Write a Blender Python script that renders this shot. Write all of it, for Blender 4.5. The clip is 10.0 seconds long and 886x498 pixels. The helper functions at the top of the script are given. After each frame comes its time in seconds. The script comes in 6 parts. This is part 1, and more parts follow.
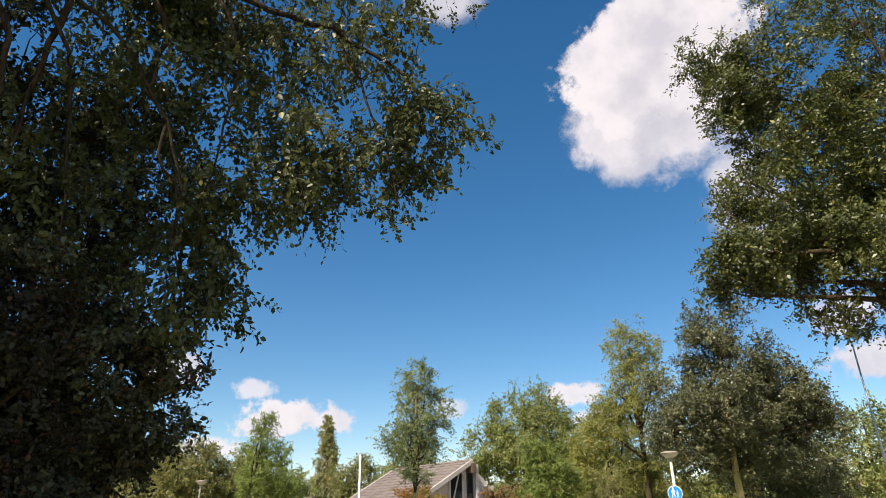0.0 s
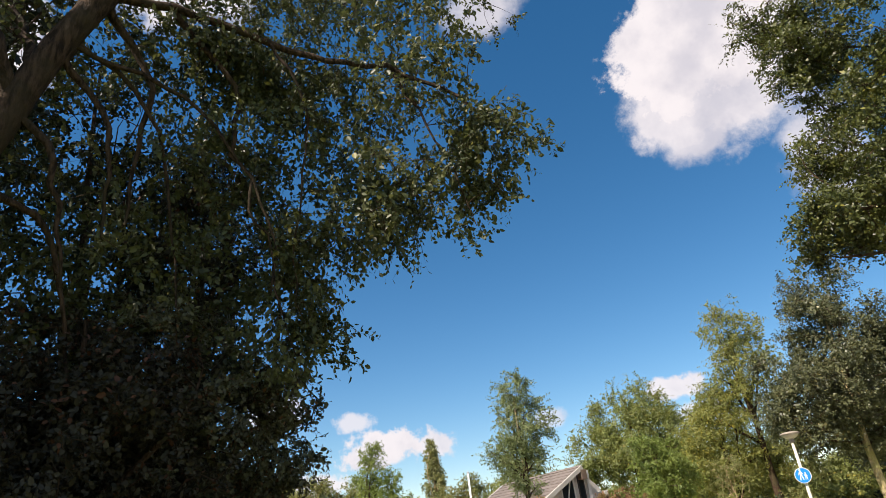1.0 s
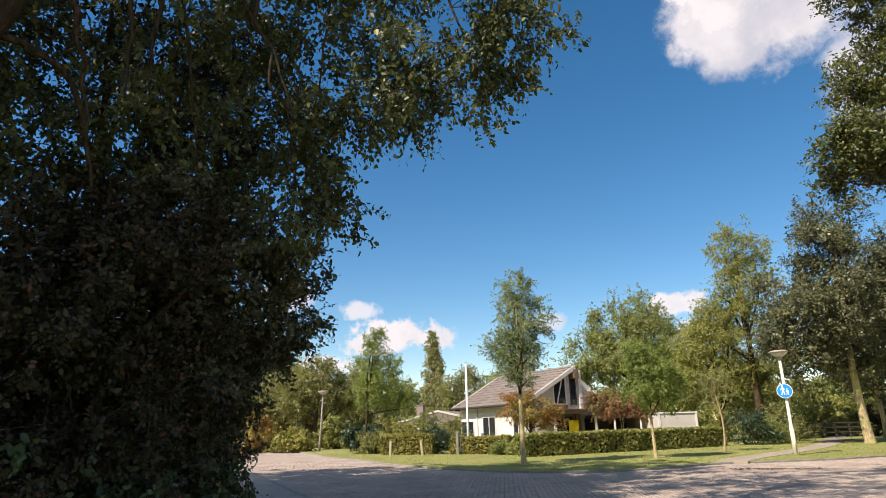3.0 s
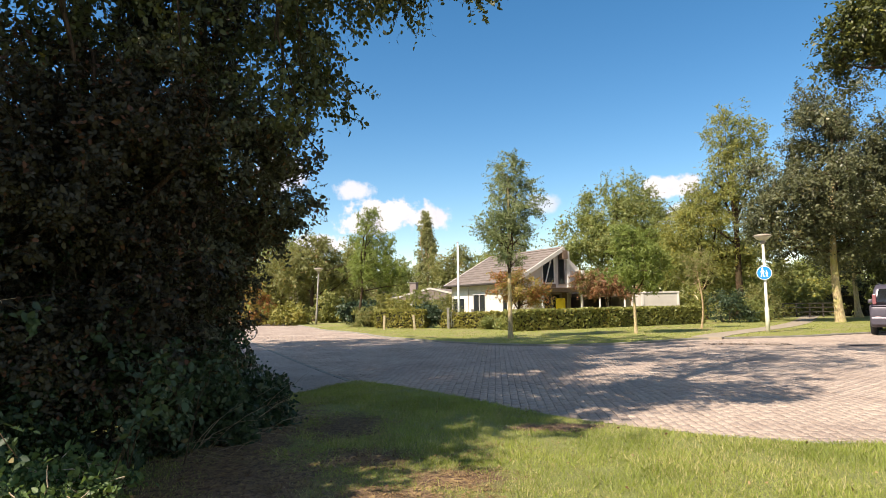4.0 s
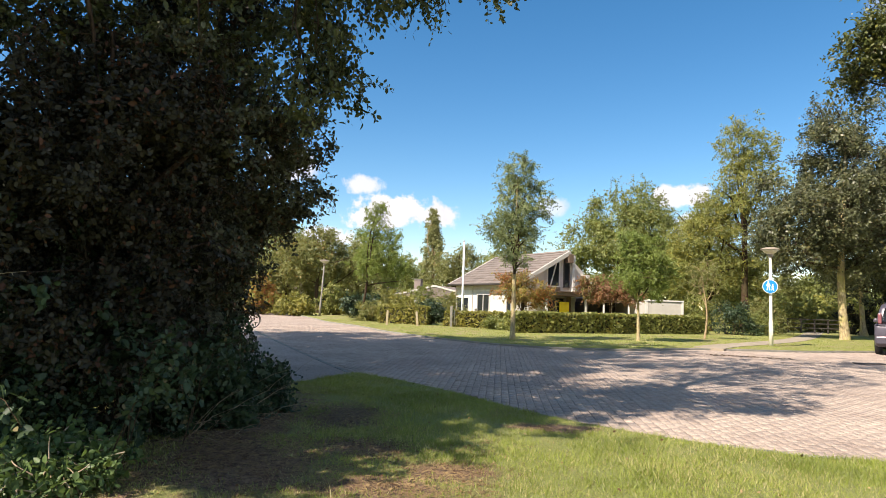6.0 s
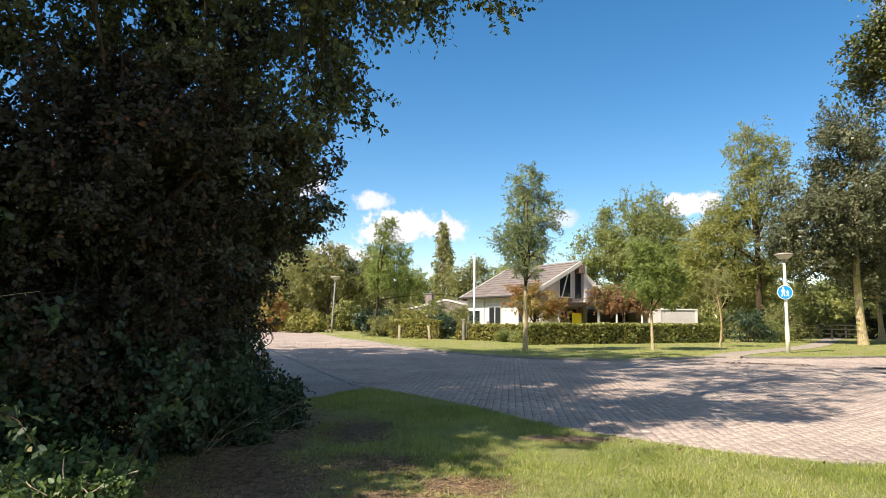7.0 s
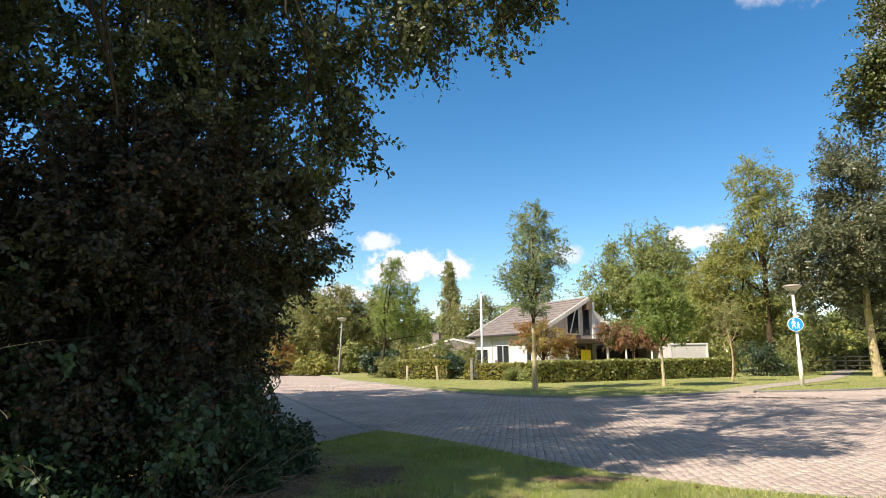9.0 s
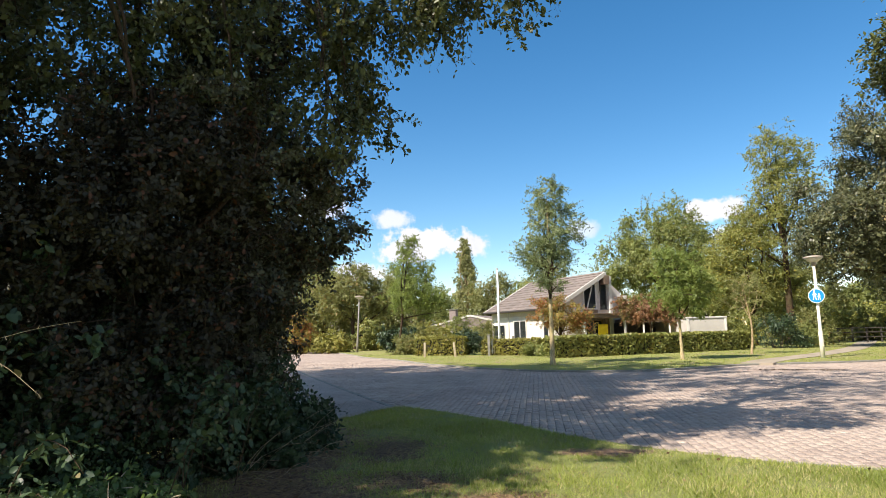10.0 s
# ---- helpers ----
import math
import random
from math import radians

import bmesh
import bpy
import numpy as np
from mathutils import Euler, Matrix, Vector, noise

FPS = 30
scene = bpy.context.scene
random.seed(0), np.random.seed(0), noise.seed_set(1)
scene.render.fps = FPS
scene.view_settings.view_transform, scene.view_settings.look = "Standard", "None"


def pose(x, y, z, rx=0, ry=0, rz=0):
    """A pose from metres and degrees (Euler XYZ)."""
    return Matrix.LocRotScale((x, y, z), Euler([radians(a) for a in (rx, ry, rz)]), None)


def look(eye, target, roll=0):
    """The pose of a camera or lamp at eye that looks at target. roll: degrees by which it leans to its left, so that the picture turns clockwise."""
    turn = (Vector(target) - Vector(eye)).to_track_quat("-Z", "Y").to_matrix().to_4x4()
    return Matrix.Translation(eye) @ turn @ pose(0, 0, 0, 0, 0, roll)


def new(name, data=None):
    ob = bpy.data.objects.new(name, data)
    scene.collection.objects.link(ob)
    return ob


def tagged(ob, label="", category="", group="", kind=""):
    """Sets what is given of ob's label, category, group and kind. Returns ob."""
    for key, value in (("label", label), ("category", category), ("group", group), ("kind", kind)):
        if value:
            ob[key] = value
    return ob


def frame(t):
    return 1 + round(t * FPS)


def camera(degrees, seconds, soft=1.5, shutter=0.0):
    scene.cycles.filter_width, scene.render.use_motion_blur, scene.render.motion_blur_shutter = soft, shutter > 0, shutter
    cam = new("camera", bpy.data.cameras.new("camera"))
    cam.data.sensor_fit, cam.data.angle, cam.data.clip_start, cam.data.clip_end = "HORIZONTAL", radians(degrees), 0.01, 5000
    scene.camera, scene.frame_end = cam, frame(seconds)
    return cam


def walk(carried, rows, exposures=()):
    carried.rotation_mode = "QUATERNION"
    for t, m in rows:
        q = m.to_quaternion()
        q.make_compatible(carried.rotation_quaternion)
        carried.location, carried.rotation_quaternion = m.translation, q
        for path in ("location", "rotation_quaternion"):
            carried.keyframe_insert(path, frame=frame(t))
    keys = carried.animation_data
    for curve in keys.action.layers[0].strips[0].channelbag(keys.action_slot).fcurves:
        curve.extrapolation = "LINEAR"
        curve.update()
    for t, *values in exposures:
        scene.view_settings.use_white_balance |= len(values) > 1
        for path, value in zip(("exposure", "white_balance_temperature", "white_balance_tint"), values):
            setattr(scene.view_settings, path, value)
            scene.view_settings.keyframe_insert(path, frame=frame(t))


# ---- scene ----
# camera: seconds, x, y, z, yaw, pitch, roll
cam = camera(71.0, 10.0, soft=0.7)
ROWS = [
    (0.0, 0.031, 0.509, 1.857, -8.678, 23.280, 0.957),
    (0.5, 0.008, 0.456, 1.846, -7.031, 24.209, 3.239),
    (1.0, -0.084, 0.318, 1.754, 1.065, 25.329, 6.348),
    (1.5, -0.150, 0.199, 1.673, 5.312, 25.962, 6.423),
    (2.0, -0.155, 0.135, 1.625, 5.275, 25.111, 4.941),
    (2.5, -0.104, 0.173, 1.614, 3.928, 22.442, 4.739),
    (3.0, -0.063, 0.180, 1.542, 0.539, 15.974, 1.552),
    (3.2, -0.083, 0.189, 1.526, -0.662, 14.284, 0.572),
    (4.3, 0.005, 0.000, 1.512, 0.033, 3.556, 0.990),
    (4.5, 0.000, -0.000, 1.500, 0.000, 3.811, 0.430),
    (5.0, -0.002, -0.002, 1.493, -0.315, 4.698, -2.158),
    (6.5, -0.001, -0.010, 1.481, 0.716, 4.949, -1.449),
    (7.0, 0.002, 0.011, 1.468, 1.293, 6.089, -0.619),
    (7.5, 0.004, 0.002, 1.466, 2.049, 7.197, 0.029),
    (8.0, -0.006, -0.008, 1.459, 1.625, 8.856, -0.800),
    (8.5, -0.029, -0.019, 1.470, 1.877, 9.471, -0.241),
    (9.0, -0.022, -0.035, 1.468, 1.963, 9.690, 0.589),
    (9.5, -0.031, -0.047, 1.461, 2.399, 8.393, 0.923),
    (10.0, -0.054, -0.032, 1.466, 3.485, 7.599, 1.330),
]
walk(cam, [(t, pose(x, y, z, 90 + pitch, roll, yaw)) for t, x, y, z, yaw, pitch, roll in ROWS],
     exposures=[(0.0, 0.63, 6820, 17), (2.5, 0.63, 6850, 17), (3.3, 0.76, 6950, 17), (4.5, 0.95, 7150, 17), (5.2, 0.95, 7050, 17), (6.5, 0.94, 6780, 16), (8.5, 0.93, 6620, 15), (10.0, 0.93, 6620, 15)])
rng = np.random.default_rng(7)

# ---- world and sun ----
SUN_TO = Vector((-0.74, -0.60, 1.02)).normalized()      # towards the sun
world = bpy.data.worlds.new("sky")
scene.world = world
world.use_nodes = True


class Nodes:
    """Short-hand for building node trees."""

    def __init__(self, tree):
        self.t = tree
        tree.nodes.clear()

    def add(self, kind, props=None, **ins):
        n = self.t.nodes.new(kind)
        props = props or {}
        if "operation" in props:
            n.operation = props["operation"]
        if "data_type" in props:
            n.data_type = props["data_type"]
        if "interpolation_type" in props:
            n.interpolation_type = props["interpolation_type"]
        for k, v in ins.items():
            key = int(k[1:]) if k[0] == "i" and k[1:].isdigit() else k.replace("_", " ")
            self.put(n.inputs[key], v)
        return n

    def put(self, sock, v):
        if isinstance(v, bpy.types.NodeSocket):
            self.t.links.new(v, sock)
        else:
            sock.default_value = v

    def math(self, op, a, b=0.0, c=0.0):
        return self.add("ShaderNodeMath", {"operation": op}, i0=a, i1=b, i2=c).outputs[0]

    def vmath(self, op, a, b=(0, 0, 0)):
        n = self.add("ShaderNodeVectorMath", {"operation": op}, i0=a, i1=b)
        return n.outputs["Value"] if op in ("LENGTH", "DOT_PRODUCT", "DISTANCE") else n.outputs["Vector"]

    def mix(self, f, a, b):
        n = self.add("ShaderNodeMix", {"data_type": "RGBA"})
        self.put(n.inputs[0], f), self.put(n.inputs[6], a), self.put(n.inputs[7], b)
        return n.outputs[2]

    def noise(self, vec, scale, detail=4.0, rough=0.55):
        n = self.add("ShaderNodeTexNoise", Scale=scale, Detail=detail, Roughness=rough)
        if vec is not None:
            self.put(n.inputs["Vector"], vec)
        return n.outputs["Fac"]

    def ramp(self, f, a, b, lo=0.0, hi=1.0):
        return self.add("ShaderNodeMapRange", {"interpolation_type": "SMOOTHSTEP"}, Value=f, From_Min=a, From_Max=b, To_Min=lo, To_Max=hi).outputs[0]


# clouds: direction, half-widths (across, up) as tangents, softness of the edge, brightness
CLOUDS = [
    ((0.400, 0.700, 0.600), 0.093, 0.080, 0.32, 1.0),
    ((0.440, 0.650, 0.620), 0.110, 0.100, 0.32, 1.0),
    ((0.455, 0.700, 0.545), 0.105, 0.085, 0.75, 0.92),
    ((0.400, 0.735, 0.540), 0.080, 0.070, 0.70, 0.90),
    ((0.415, 0.755, 0.500), 0.055, 0.040, 0.80, 0.85),
    ((0.555, 0.720, 0.425), 0.045, 0.070, 0.90, 0.75),
    ((0.590, 0.720, 0.370), 0.045, 0.050, 0.90, 0.75),
    ((0.125, 0.690, 0.715), 0.052, 0.034, 0.90, 0.75),
    ((-0.136, 0.974, 0.180), 0.029, 0.012, 0.80, 0.75),
    ((-0.085, 0.986, 0.143), 0.060, 0.025, 0.50, 0.95),
    ((-0.015, 0.990, 0.138), 0.034, 0.016, 0.60, 0.88),
    ((-0.110, 0.988, 0.125), 0.053, 0.015, 0.50, 0.92),
    ((0.165, 0.973, 0.154), 0.021, 0.013, 0.95, 0.60),
    ((0.346, 0.924, 0.168), 0.041, 0.016, 0.55, 0.90),
    ((0.375, 0.918, 0.128), 0.034, 0.016, 0.85, 0.75),
    ((-0.190, 0.976, 0.094), 0.053, 0.015, 0.60, 0.90),
    ((-0.245, 0.945, 0.200), 0.043, 0.025, 0.70, 0.85),
    ((-0.560, 0.552, 0.640), 0.120, 0.080, 0.50, 1.0),
    ((-0.320, 0.600, 0.740), 0.130, 0.060, 0.60, 0.9),
    ((0.655, 0.710, 0.240), 0.039, 0.025, 0.80, 0.80),
    ((0.690, 0.700, 0.180), 0.052, 0.025, 0.60, 0.90),
]
N = Nodes(world.node_tree)
elev = math.asin(SUN_TO.z)
sky = N.add("ShaderNodeTexSky")
sky.sky_type, sky.sun_disc, sky.sun_elevation, sky.sun_rotation = "NISHITA", False, elev, math.atan2(SUN_TO.x, SUN_TO.y)
sky.air_density, sky.dust_density, sky.ozone_density, sky.altitude = 1.0, 0.0, 1.4, 350
way = N.add("ShaderNodeTexCoord").outputs["Generated"]
warp = N.add("ShaderNodeTexNoise", Vector=way, Scale=14.0, Detail=6.0, Roughness=0.62)
fine = N.noise(way, 38.0, 7.0, 0.62)
cover = None
shade_at = N.noise(way, 9.0, 5.0, 0.55)
for d, w, h, soft, bright in CLOUDS:
    d = Vector(d).normalized()
    right = d.cross(Vector((0, 0, 1))).normalized()
    up = right.cross(d)
    a = N.math("DIVIDE", N.vmath("DOT_PRODUCT", way, tuple(right)), w)
    b = N.math("DIVIDE", N.vmath("DOT_PRODUCT", way, tuple(up)), h)
    front = N.math("GREATER_THAN", N.vmath("DOT_PRODUCT", way, tuple(d)), 0.5)
    r = N.math("SQRT", N.math("ADD", N.math("MULTIPLY", a, a), N.math("MULTIPLY", b, b)))
    big_, small_ = (1.5, 0.8) if h > 0.03 else (0.25, 2.3)
    rough = N.math("ADD", N.math("MULTIPLY", N.math("SUBTRACT", warp.outputs["Fac"], 0.5), big_), N.math("MULTIPLY", N.math("SUBTRACT", fine, 0.5), small_))
    r = N.math("ADD", r, rough)
    m = N.math("MULTIPLY", N.ramp(r, 1.0 + soft * 0.45, 1.0 - soft * 0.45, 0.0, bright), front)
    cover = m if cover is None else N.math("MAXIMUM", cover, m)
# scattered cumulus added over the unseen rest of the sky, to whiten the shade
ahead = N.vmath("DOT_PRODUCT", way, (0.12, 0.90, 0.42))
unseen_cumulus = N.math("MULTIPLY", N.ramp(N.noise(way, 3.2, 7.0, 0.58), 0.46, 0.60), N.ramp(ahead, 0.62, 0.40))
cover = N.math("MAXIMUM", cover, N.math("MULTIPLY", unseen_cumulus, 0.8))
white = N.mix(N.ramp(shade_at, 0.35, 0.62), (4.7, 4.8, 5.3, 1), (6.5, 6.45, 6.6, 1))
deep = N.add("ShaderNodeHueSaturation", Hue=0.494, Saturation=1.36, Value=1.0, Color=sky.outputs[0]).outputs[0]
col = N.mix(cover, deep, white)
bg = N.add("ShaderNodeBackground", Color=col, Strength=0.092)
N.add("ShaderNodeOutputWorld", Surface=bg.outputs[0])

lamp = bpy.data.lights.new("sun", "SUN")
lamp.energy, lamp.angle, lamp.color = 5.0, radians(0.53), (1.0, 0.935, 0.83)
sun = new("sun", lamp)
sun.matrix_world = look(SUN_TO * 50, (0, 0, 0))

# ---- materials ----


def material(name, rough=0.8, metal=0.0):
    m = bpy.data.materials.new(name)
    m.use_nodes = True
    n = Nodes(m.node_tree)
    n.out = n.add("ShaderNodeOutputMaterial")
    n.b = n.add("ShaderNodeBsdfPrincipled", Roughness=rough, Metallic=metal)
    n.t.links.new(n.b.outputs[0], n.out.inputs[0])
    n.pos = n.add("ShaderNodeTexCoord").outputs["Object"]
    n.m = m
    return n


def rgb(c):
    return (c[0], c[1], c[2], 1.0)


def bump(n, height, strength, dist=0.01):
    n.put(n.b.inputs["Normal"], n.add("ShaderNodeBump", Strength=strength, Distance=dist, Height=height).outputs[0])


def plain(name, c, c2=None, rough=0.7, metal=0.0, scale=6.0, bumpy=0.15):
    """A surface of two close colours with coarse stains and fine grain."""
    n = material(name, rough, metal)
    c2 = c2 or tuple(v * 0.75 for v in c)
    coarse, grain = n.noise(n.pos, scale, 5), n.noise(n.pos, scale * 14, 3)
    f = n.ramp(n.math("ADD", n.math("MULTIPLY", coarse, 0.7), n.math("MULTIPLY", grain, 0.3)), 0.36, 0.66)
    n.put(n.b.inputs["Base Color"], n.mix(f, rgb(c2), rgb(c)))
    bump(n, grain, bumpy, 0.004)
    return n.m


def tiles(name, c, c2):
    """Weathered roof tiles, each with its own shade, lichen and soot."""
    n = material(name, 0.85)
    rnd = n.add("ShaderNodeObjectInfo").outputs["Random"]
    stain, grain = n.noise(n.pos, 1.3, 5), n.noise(n.pos, 24.0, 3)
    f = n.math("ADD", n.math("MULTIPLY", rnd, 0.55), n.math("MULTIPLY", n.ramp(stain, 0.35, 0.65), 0.45))
    n.put(n.b.inputs["Base Color"], n.mix(n.ramp(grain, 0.5, 0.7, 0.0, 0.35), n.mix(f, rgb(c2), rgb(c)), rgb((0.20, 0.19, 0.15))))
    bump(n, grain, 0.3, 0.006)
    return n.m


def leafy(name, dark, light, dry=None, dry_share=0.05, through_=0.35, rough=0.5, sheen=0.4):
    """Leaves: each one its own shade, some dry, letting part of the light through. Broad patches imitate sun and shade.
    """
    n = material(name, rough)
    rnd = n.add("ShaderNodeNewGeometry").outputs["Random Per Island"]
    # Patches of lighter and darker colour stand in for sunlit and shaded clumps.
    patch = n.noise(n.pos, 0.9, 3)
    f = n.math("ADD", n.math("MULTIPLY", rnd, 0.6), n.math("MULTIPLY", n.ramp(patch, 0.38, 0.62), 0.4))
    c = n.mix(f, rgb(dark), rgb(light))
    if dry:
        pick = n.math("FRACT", n.math("MULTIPLY", rnd, 17.31))
        area = n.ramp(n.noise(n.pos, 0.55, 2), 0.42, 0.62, 0.35, 1.6)
        c = n.mix(n.math("LESS_THAN", pick, n.math("MULTIPLY", area, dry_share)), c, rgb(dry))
    n.put(n.b.inputs["Base Color"], c)
    n.put(n.b.inputs["Specular IOR Level"], sheen)
    tr = n.add("ShaderNodeBsdfTranslucent", Color=n.mix(0.5, c, rgb((light[0] * 1.3, light[1] * 1.25, light[2] * 0.7))))
    mx = n.add("ShaderNodeMixShader", Fac=through_)
    n.t.links.new(n.b.outputs[0], mx.inputs[1]), n.t.links.new(tr.outputs[0], mx.inputs[2])
    n.t.links.new(mx.outputs[0], n.out.inputs[0])
    return n.m


def bark(name, c, c2, moss=None):
    n = material(name, 0.9)
    st = n.add("ShaderNodeMapping", Vector=n.pos, Scale=(1, 1, 0.22)).outputs[0]
    ridges = n.noise(st, 22.0, 6, 0.65)
    col_ = n.mix(n.ramp(ridges, 0.35, 0.65), rgb(c2), rgb(c))
    if moss:
        col_ = n.mix(n.ramp(n.noise(n.pos, 1.7, 4), 0.45, 0.65, 0, 0.75), col_, rgb(moss))
    n.put(n.b.inputs["Base Color"], col_)
    n.put(n.b.inputs["Specular IOR Level"], 0.12)
    bump(n, n.math("ADD", ridges, n.math("MULTIPLY", n.noise(n.pos, 5.0, 3), 1.2)), 0.9, 0.05)
    return n.m


# Thicket leaves: deep canopy shade is put into this near-black green.
M_LEAF_NEAR_SHADED = leafy("leaf_green_shaded", (0.012, 0.015, 0.009), (0.048, 0.056, 0.026), (0.12, 0.09, 0.03), 0.06, 0.15, 0.55, 0.25)
M_LEAF_CROWN = leafy("leaf_crown", (0.028, 0.038, 0.014), (0.125, 0.140, 0.058), (0.24, 0.22, 0.06), 0.04, 0.30, 0.45, 0.35)
# Thorn leaves, their colour likewise lowered for the shade inside the thicket.
M_LEAF_THORN_SHADED = leafy("leaf_thorn_shaded", (0.012, 0.012, 0.009), (0.056, 0.052, 0.032), (0.09, 0.040, 0.022), 0.08, 0.10, 0.55, 0.2)
# Lighter thorn leaves, coloured for the open sky that lights the road side.
M_LEAF_THORN_LIT = leafy("leaf_thorn_lit", (0.032, 0.036, 0.022), (0.142, 0.144, 0.080), (0.14, 0.07, 0.03), 0.08, 0.15, 0.5, 0.25)
M_LEAF_BRAMBLE = leafy("leaf_bramble", (0.018, 0.036, 0.017), (0.066, 0.104, 0.046), (0.17, 0.14, 0.06), 0.03, 0.2, 0.45, 0.3)
M_LEAF_NETTLE = leafy("leaf_ground_elder", (0.050, 0.092, 0.026), (0.150, 0.225, 0.072), (0.26, 0.27, 0.08), 0.04, 0.3)
M_LEAF_OAK = leafy("leaf_oak", (0.020, 0.030, 0.009), (0.140, 0.155, 0.038), (0.19, 0.18, 0.03), 0.05, 0.2, 0.42, 0.4)
M_LEAF_DARK = leafy("leaf_dark_oak", (0.028, 0.036, 0.016), (0.170, 0.180, 0.084), (0.19, 0.17, 0.06), 0.05, 0.15, 0.42, 0.4)
M_LEAF_YELLOW = leafy("leaf_yellow_green", (0.135, 0.156, 0.040), (0.340, 0.352, 0.108), (0.33, 0.27, 0.04), 0.12, 0.40)
M_LEAF_MID = leafy("leaf_mid_green", (0.090, 0.116, 0.036), (0.318, 0.350, 0.116), (0.26, 0.20, 0.04), 0.05, 0.38)
M_LEAF_FRESH = leafy("leaf_fresh_green", (0.104, 0.152, 0.034), (0.272, 0.335, 0.088), (0.25, 0.26, 0.06), 0.04, 0.42)
M_LEAF_GREY = leafy("leaf_grey_green", (0.104, 0.126, 0.044), (0.335, 0.340, 0.124), (0.30, 0.26, 0.09), 0.06, 0.38, 0.42, 0.4)
M_LEAF_OLIVE = leafy("leaf_olive", (0.116, 0.128, 0.044), (0.288, 0.296, 0.108), (0.27, 0.17, 0.05), 0.07, 0.40)
M_LEAF_POPLAR = leafy("leaf_poplar", (0.125, 0.142, 0.060), (0.390, 0.390, 0.170), (0.30, 0.28, 0.10), 0.05, 0.40)
M_LEAF_ASH = leafy("leaf_young_ash", (0.084, 0.120, 0.050), (0.295, 0.345, 0.150), (0.32, 0.31, 0.10), 0.04, 0.36, 0.42, 0.4)
M_LEAF_RED = leafy("leaf_red", (0.150, 0.066, 0.040), (0.420, 0.215, 0.112), (0.13, 0.15, 0.04), 0.34, 0.3)
M_LEAF_ORANGE = leafy("leaf_orange", (0.150, 0.122, 0.030), (0.370, 0.300, 0.070), (0.38, 0.13, 0.05), 0.42, 0.3)
M_LEAF_HEDGE = leafy("leaf_hedge", (0.112, 0.138, 0.036), (0.315, 0.315, 0.088), (0.26, 0.20, 0.04), 0.10, 0.25)
M_LEAF_HEDGE_Y = leafy("leaf_hedge_yellow", (0.150, 0.160, 0.035), (0.320, 0.300, 0.070), (0.30, 0.24, 0.05), 0.12, 0.25)
M_LEAF_CONIFER = leafy("leaf_conifer", (0.022, 0.045, 0.022), (0.055, 0.085, 0.035), None, 0, 0.1)
M_BARK_DARK = bark("bark_dark", (0.105, 0.066, 0.042), (0.032, 0.021, 0.014), (0.065, 0.055, 0.028))
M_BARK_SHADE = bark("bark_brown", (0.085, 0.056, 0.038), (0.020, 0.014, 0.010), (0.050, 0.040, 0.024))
M_BARK_PALE = bark("bark_pale", (0.55, 0.44, 0.25), (0.28, 0.215, 0.12), (0.46, 0.41, 0.15))
M_BARK_TAN = bark("bark_tan", (0.50, 0.38, 0.22), (0.27, 0.19, 0.10))
M_TWIG = plain("dead_stalk", (0.46, 0.37, 0.24), (0.28, 0.21, 0.13), 0.85)

M_KERB = plain("kerb_concrete", (0.30, 0.28, 0.24), (0.17, 0.165, 0.13), 0.9, scale=3)
M_WHITE = plain("white_render", (0.72, 0.69, 0.63), (0.61, 0.58, 0.53), 0.75, scale=1.5)
M_CREAM = plain("cream_panel", (0.56, 0.53, 0.47), (0.48, 0.45, 0.40), 0.7, scale=1.2)
M_GREYWALL = plain("grey_render", (0.60, 0.55, 0.49), (0.50, 0.46, 0.41), 0.8, scale=1.5)
M_TILE = tiles("roof_tile_grey", (0.24, 0.195, 0.165), (0.12, 0.098, 0.084))
M_CHIMNEY = plain("chimney_brick", (0.30, 0.25, 0.22), (0.19, 0.15, 0.13), 0.85, scale=7)
M_DARKWOOD = plain("dark_wood", (0.055, 0.045, 0.04), (0.03, 0.026, 0.022), 0.6)
M_BOARD = plain("brown_board", (0.23, 0.16, 0.11), (0.15, 0.10, 0.07), 0.7, scale=4)
M_YELLOW = plain("yellow_paint", (0.85, 0.66, 0.01), (0.80, 0.60, 0.01), 0.5)
M_POST = plain("cream_post_paint", (0.78, 0.74, 0.60), (0.66, 0.62, 0.49), 0.5, scale=5)
M_GALV = plain("galvanised_steel", (0.50, 0.50, 0.48), (0.38, 0.38, 0.36), 0.45, 0.7)
# Galvanised steel darkened and browned in colour for a lamp post in shade.
M_GALV_SHADED = plain("shaded_galvanised", (0.27, 0.25, 0.21), (0.18, 0.165, 0.14), 0.7, 0.2)
M_LAMPSHADE = plain("lamp_shade_beige", (0.34, 0.29, 0.22), (0.25, 0.21, 0.16), 0.55)
M_BLUE = plain("sign_blue", (0.0, 0.245, 0.70), (0.0, 0.22, 0.64), 0.35, bumpy=0.0)
M_SIGNWHITE = plain("sign_white", (0.86, 0.87, 0.88), (0.80, 0.81, 0.82), 0.4, bumpy=0.0)
M_WOODPOST = plain("weathered_wood", (0.50, 0.42, 0.28), (0.35, 0.28, 0.18), 0.85, scale=8)
M_RUST = plain("rusty_iron", (0.10, 0.075, 0.06), (0.05, 0.04, 0.035), 0.7, 0.4)
M_RUBBER = plain("black_rubber", (0.022, 0.022, 0.022), (0.015, 0.015, 0.015), 0.7)
M_CARPAINT = plain("grey_car_paint", (0.085, 0.076, 0.096), (0.076, 0.068, 0.086), 0.38, 0.2, bumpy=0.0)
M_CARTRIM = plain("black_plastic", (0.03, 0.03, 0.032), (0.022, 0.022, 0.024), 0.55)
